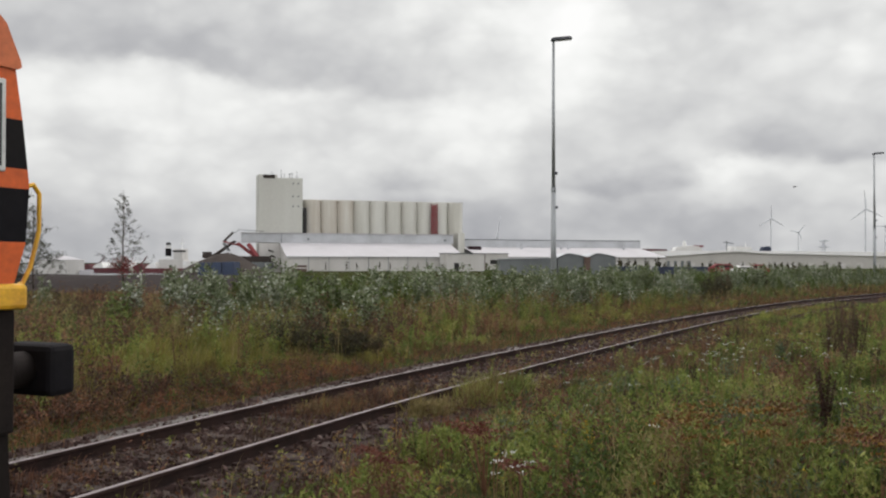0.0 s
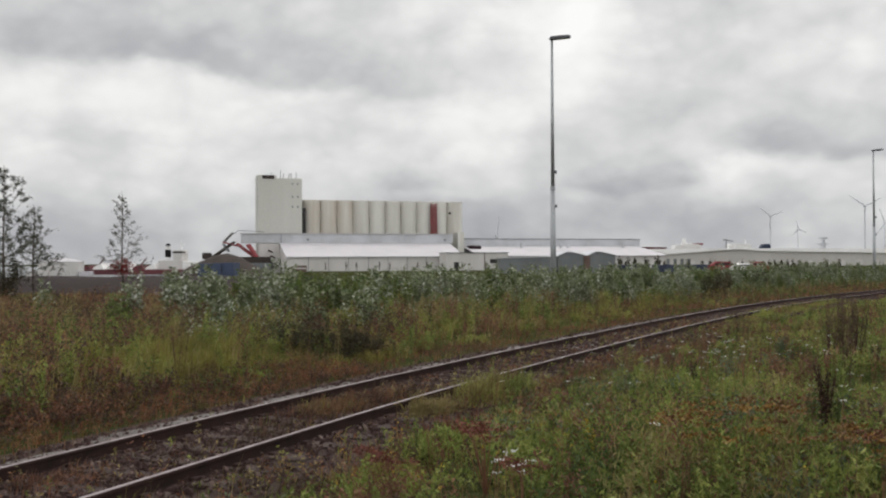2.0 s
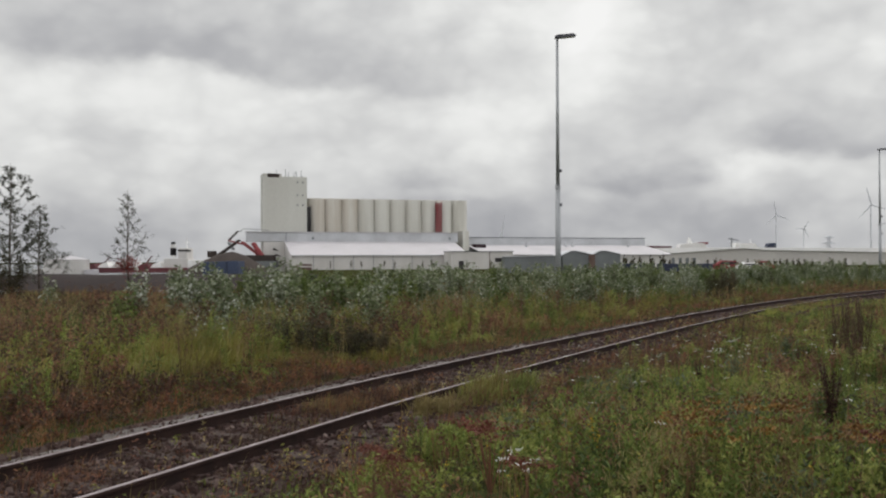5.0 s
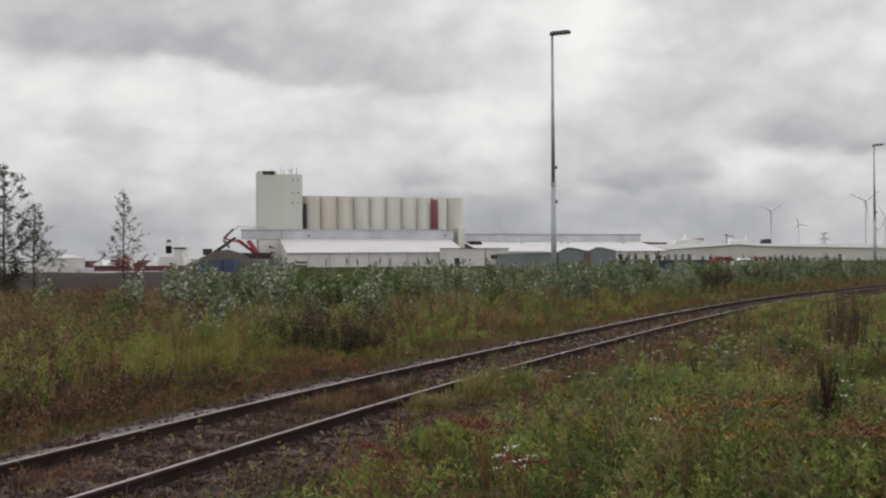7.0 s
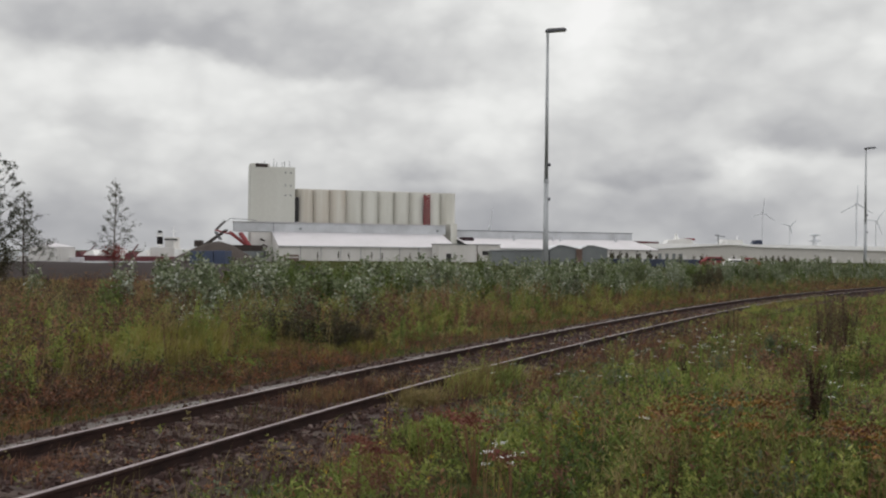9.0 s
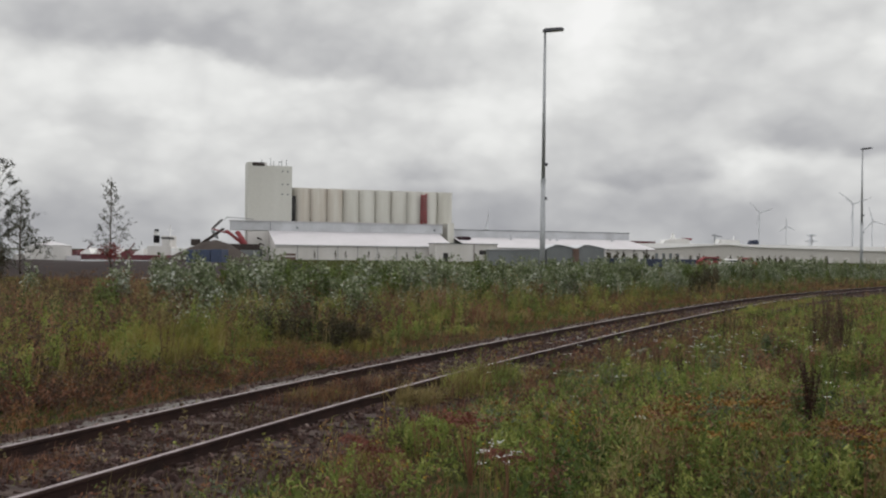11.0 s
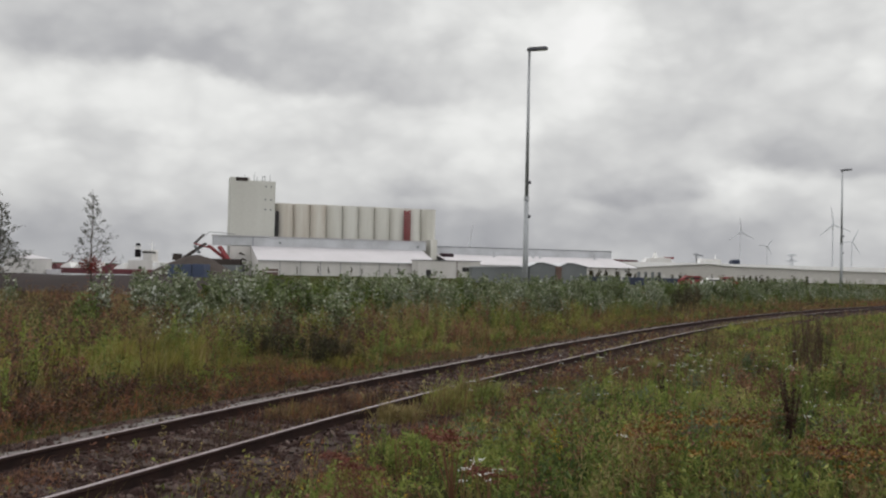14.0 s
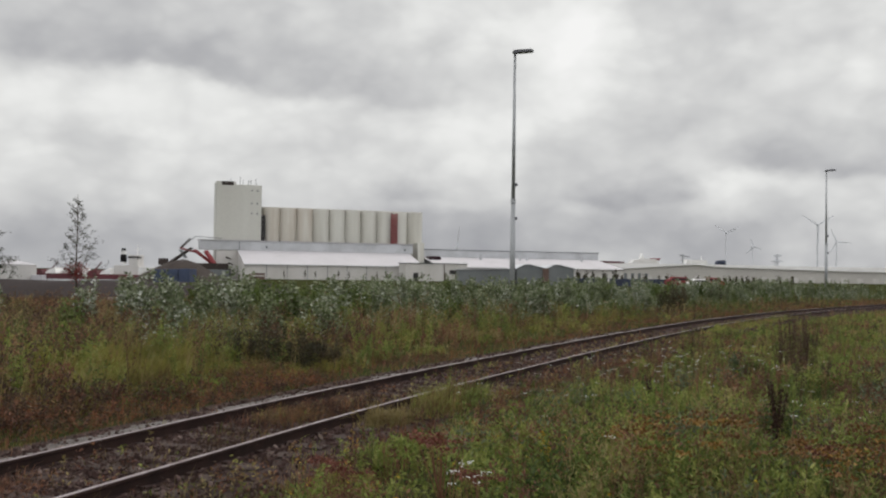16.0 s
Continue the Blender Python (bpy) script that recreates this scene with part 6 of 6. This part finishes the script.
def single_plants(rng):
    made = []
    dk = dock(rng)
    made.append(plant("dock", "dark brown seeded dock stalk", "dock", dk, 4.5, 10.9, 0, 1.05, "docks"))
    plant("dock", "small dark brown dock stalk", "dock", dk, 3.9, 14.3, 80, 0.62, "docks")
    plant("dock", "small dark brown dock stalk", "dock", dk, 4.7, 9.8, 120, 0.45, "docks")
    slim = plant_meshes(rng, 1.4, 3, 150, 0.045, 0.10, F_DEAD, F_DEAD, 0.35, 0.2, 0.07)
    for x, y, s in ((6.9, 21.8, 1.0), (7.05, 21.5, 0.8), (7.3, 22.6, 0.75), (6.3, 18.0, 0.7), (5.2, 15.3, 0.75), (5.9, 13.5, 0.85), (3.3, 15.0, 0.75), (2.9, 12.9, 0.7), (5.0, 18.5, 0.7)):
        made.append(plant("tall_weed", "tall slim brown weed stalk", "weed", slim, x, y, 60 * s, s, "tall weed stalks"))
    clump = plant_meshes(rng, 1.5, 26, 1100, 0.05, 0.36, F_DEAD, F_DEAD, 0.3, 0.15, 0.12)
    for x, y, s in ((7.5, 17.4, 1.0), (8.0, 17.9, 0.9), (7.1, 17.0, 0.75)):
        made.append(plant("tall_weed_clump", "thick clump of tall brown-green weeds", "weed clump", clump, x, y, 100 * s, s, "tall weed clumps"))
    # a plant with broad red-brown flat heads
    n = 9
    base = np.zeros((n, 3))
    top = np.stack([rng.normal(0, 0.13, n), rng.normal(0, 0.1, n), rng.uniform(0.42, 0.56, n)], -1)
    v, q = stem_arrays(base, top, 0.006, 4)
    c = np.repeat(top, 60, 0) + rng.normal(0, 1, (n * 60, 3)) * np.array([0.05, 0.05, 0.012])
    v2, q2 = leaf_arrays(c, np.full(n * 60, 0.022), rng, 0.9, 0.2)
    rh = (raw_mesh("stems", v, [q], F_RUST), raw_mesh("leaves", v2, [q2], F_REDHEADS))
    for x, y, s in ((0.36, 7.9, 1.15), (0.62, 7.2, 0.8), (-0.42, 7.5, 0.8), (-0.6, 8.1, 0.7), (3.7, 7.8, 0.95), (2.3, 9.3, 0.75)):
        made.append(plant("red_headed_weed", "weed with flat red-brown seed heads", "weed", rh, x, y, 70 * s, s, "red-headed weeds"))
    gold = plant_meshes(rng, 0.5, 4, 120, 0.02, 0.12, F_YELLOW, F_WEED, 0.8, 0.6, 0.1)
    for x, y, s in ((1.35, 8.6, 1.0), (1.6, 8.9, 0.8), (2.0, 9.4, 0.8)):
        plant("ragwort", "yellow flowering ragwort in the grass", "ragwort", gold, x, y, 90 * s, s, "ragworts")
    return made


def tree(rng, name, label, x, y, height, width, leaves, red=False):
    """A young open-crowned tree: tapered trunk, upswept limbs with twigs, sparse small leaves."""
    tr = thing(name, label, "tree", pose(x, y, float(ground_z(x, y))), "young trees")
    bm = bmesh.new()
    pts = [Vector((0.03 * math.sin(k * 1.3), 0.03 * math.cos(k * 1.7), height * k / 8 - (0.1 if k == 0 else 0))) for k in range(9)]
    r = height * 0.010
    for k in range(8):
        tube(bm, pts[k], pts[k + 1], r * (1 - k / 8.6) + 0.006, r * (1 - (k + 1) / 8.6) + 0.006, 7)
    part("trunk", bm, M_BARK, tr, "", True)
    bm = bmesh.new()
    spots = []
    for k in range(34):
        t = 0.13 + 0.82 * k / 34
        z = height * t
        ang = k * 2.4 + rng.uniform(-0.4, 0.4)
        reach = width * (1 - t) ** 0.95 * rng.uniform(0.5, 1.15) + 0.06
        a = Vector((0, 0, z))
        m_ = Vector((math.cos(ang) * reach * 0.55, math.sin(ang) * reach * 0.55, z + reach * 0.25))
        b = Vector((math.cos(ang) * reach, math.sin(ang) * reach, z + reach * rng.uniform(0.55, 1.1)))
        tube(bm, a, m_, 0.016, 0.011, 5)
        tube(bm, m_, b, 0.011, 0.004, 5)
        for j in range(2 + round(3.5 * reach)):
            f = rng.uniform(0.3, 1)
            p = m_.lerp(b, f)
            e = p + Vector((rng.normal(0.04, 0.2), rng.normal(0, 0.2), rng.uniform(0.0, 0.3))) * (0.5 + reach * 0.35)
            tube(bm, p, e, 0.006, 0.003, 4)
            spots += [p.lerp(e, g) for g in (0.3, 0.6, 0.8, 1.0, 1.0)] + [a.lerp(m_, f)]
        spots += [b, b]
    tagged(part("branching", bm, M_BARK, tr), kind="stuff")
    c = np.array([tuple(spots[i]) for i in rng.integers(0, len(spots), leaves)]) + rng.normal(0, 0.05, (leaves, 3))
    v, q = leaf_arrays(c, np.full(leaves, 0.12), rng, 0.42, -0.15)
    lv = tagged(new("foliage", raw_mesh("foliage", v, [q], F_TREE)), kind="stuff")
    lv.parent = tr
    if red:
        c = rng.normal(0, 1, (800, 3)) * np.array([0.34, 0.3, 0.24]) + np.array([0.0, -0.1, 1.8])
        v, q = leaf_arrays(c, np.full(800, 0.12), rng, 0.6, 0.1)
        tagged(new("red_foliage", raw_mesh("red_foliage", v, [q], F_REDLEAF)), kind="stuff").parent = tr
    return tr


def row_of_small_trees(rng):
    """The row of clipped young trees before the far warehouses."""
    kinds = [plant_meshes(rng, 1.5, 6, 150, 0.2, 0.22, F_DARKBUSH, M_BARK, 0.6, 0.3, 0.2) for _ in range(3)]
    for k, x in enumerate((32.6, 34.0, 35.4, 37.6, 39.7, 40.9, 43.0, 45.2, 47.8, 49.2, 50.3, 52.9, 55.3, 57.7, 59.1, 60.2, 61.4, 62.5, 63.5, 64.7, 65.8, 67.1, 70.6, 73.1)):
        big = 1.2 if k < 5 else 0.92
        plant("small_tree", "small dark upright tree in a row", "tree", kinds[k % 3], x, 170, rng.uniform(0, 360), big * rng.uniform(1.35, 1.65), "row of small trees")


def shed_saplings(rng):
    """A thin row of saplings along the shed front."""
    kind = plant_meshes(rng, 1.5, 4, 90, 0.16, 0.12, F_DARKBUSH, M_BARK, 0.6, 0.3, 0.16)
    for x in (-25.0, -20.7, -18.4, -13.6, -11.2, -5.2, -3.3, 0.1, 4.4, 9.2):
        plant("sapling", "thin dark sapling before the shed wall", "sapling", kind, x, 198, rng.uniform(0, 360), rng.uniform(1.1, 1.5), "saplings by the shed")


# ---- creatures ----
def bird():
    b = thing("bird", "small dark bird in level flight", "bird")
    bm = bmesh.new()
    bmesh.ops.create_uvsphere(bm, u_segments=12, v_segments=8, radius=1, matrix=Matrix.Diagonal((0.12, 0.04, 0.04, 1)))
    part("body", bm, M_GRIME, b, "", True)
    part("tail", prism([(0.1, 0.0), (0.2, 0.01), (0.2, 0.0)], -0.03, 0.03), M_GRIME, b)
    wings = []
    for s in (-1, 1):
        bm = bmesh.new()
        vs = [bm.verts.new(p) for p in ((-0.06, 0, 0), (0.05, 0, 0), (0.06, s * 0.14, 0.02), (0.04, s * 0.24, 0.0), (-0.03, s * 0.13, 0.03))]
        bm.faces.new(vs)
        bmesh.ops.solidify(bm, geom=bm.faces[:], thickness=0.006)
        wings.append(part("wing", bm, M_GRIME, b))
    return b, wings


def insect():
    b = thing("fly", "small dark fly close to the camera", "fly")
    for c, r in (((0, 0, 0), (0.0045, 0.003, 0.003)), ((-0.0055, 0, 0.0003), (0.002, 0.0024, 0.0022))):
        bm = bmesh.new()
        bmesh.ops.create_uvsphere(bm, u_segments=12, v_segments=8, radius=1, matrix=Matrix.Translation(c) @ Matrix.Diagonal((*r, 1)))
        part("body" if c[0] == 0 else "head", bm, M_BLACK, b, "", True)
    for s in (-1, 1):
        bm = bmesh.new()
        vs = [bm.verts.new(p) for p in ((0, 0, 0.002), (0.004, s * 0.001, 0.007), (0.003, s * 0.003, 0.010), (-0.001, s * 0.003, 0.008))]
        bm.faces.new(vs)
        bmesh.ops.solidify(bm, geom=bm.faces[:], thickness=0.0002)
        part("wing", bm, M_GREY, b, "pale raised wing")
    for s in (-1, 1):
        for k in (-0.002, 0, 0.002):
            part("leg", tube(bmesh.new(), (k, s * 0.002, -0.001), (k * 1.5, s * 0.004, -0.004), 0.0003, 0.0002, 4), M_BLACK, b)
    return b


# ---- putting the place together ----
rng0 = np.random.default_rng(21)
ground()
sky_ob = sky_backdrop()
track()
bank()
terminal()
grey_sheds()
far_warehouses()
containers()
tank_and_ship()
heap_and_loader()
harbour_ships()
cars()
rotors = [turbine(622.5, 1750, 85.5, 27, 0), turbine(769, 1995, 68.0, 20, 40), turbine(802, 1750, 104, 36, -5), turbine(1000, 2085, 85, 34, 30)]
pylon(289, 700, 19.0)
pylon(492, 1600, 34.0)
light_mast(5.88, 49, 13.95, 0.17, 0.98)
light_mast(41.2, 88, 12.5, 0.17, 0.9)
loco = locomotive()
trees = [
    tree(rng0, "young_tree", "sparse young tree with small dark leaves", -19.9, 57.4, 6.5, 1.75, 1900, True),
    tree(rng0, "young_tree", "leafy young tree leaning in the wind", -22.6, 47.5, 7.1, 2.5, 6000),
    tree(rng0, "young_tree", "smaller leafy young tree", -21.4, 48.2, 5.1, 1.8, 2600),
]
row_of_small_trees(rng0)
shed_saplings(rng0)
shrubs(rng0)
meadow(rng0)
verge(rng0)
meadow_clumps(rng0)
verge_clumps(rng0)
flowers(rng0)
weeds(rng0)
plants = single_plants(rng0)
bird_ob, bird_wings = bird()
fly_ob = insect()


# ---- what moves ----
def motions():
    # clouds drift to the right
    walk(sky_ob, [(0.0, pose(0, 0, 0)), (16.0, pose(0, 0, 0, 0, 0, -2.7))])
    # the locomotive rolls away along the straight track
    d = Vector((float(track_slope(0.0)), 1.0, 0)).normalized()
    start = Vector((float(track_x(8.0)), 8.0, 0.16)) + d * -1.53
    turn = math.degrees(math.atan2(d.y, d.x))
    walk(loco, [(t, Matrix.Translation(start - d * 1.55 * t) @ pose(0, 0, 0, 0, 0, turn)) for t in (0.0, 4.0, 8.0, 12.0, 16.0)])
    # rotors turn clockwise as seen from the track
    for rot, hub, phase in rotors:
        walk(rot, [(t * 0.5, pose(0, -3.2, hub, 0, phase + 47 * t, 0)) for t in range(33)])
    # trees and tall weeds nod in the wind
    for k, ob in enumerate(trees + plants):
        home = ob.matrix_basis.copy()
        amp = 0.5 if ob in trees else 1.6
        walk(ob, [(t * 0.5, home @ pose(0, 0, 0, amp * 0.5 * math.sin(t * 1.7 + k), amp * math.sin(t * 1.1 + 2 * k) + amp * 0.4, 0)) for t in range(33)])
    # a bird crosses to the left
    path = [(0.0, 22.9, 6.95), (0.5, 18.1, 6.85), (1.5, 6.7, 5.8), (2.4, -4.9, 4.9), (3.0, -13.8, 4.9), (4.5, -36, 5.5), (16.0, -200, 12)]
    walk(bird_ob, [(t, pose(x, 60, z)) for t, x, z in path])
    for s, wing in zip((1, -1), bird_wings):
        walk(wing, [(t * 0.25, pose(0, 0, 0, s * 28 * math.sin(t * 2.2))) for t in range(65)])
    # a fly darts past close by
    walk(fly_ob, [(0.0, pose(-2.5, 0.6, 1.8)), (2.4, pose(-0.75, 0.72, 2.02)), (2.5, pose(-0.32, 1.04, 2.129, 0, -12, 20)), (2.6, pose(-0.8, 0.75, 2.2)), (16.0, pose(-9, -6, 2.0))])


motions()
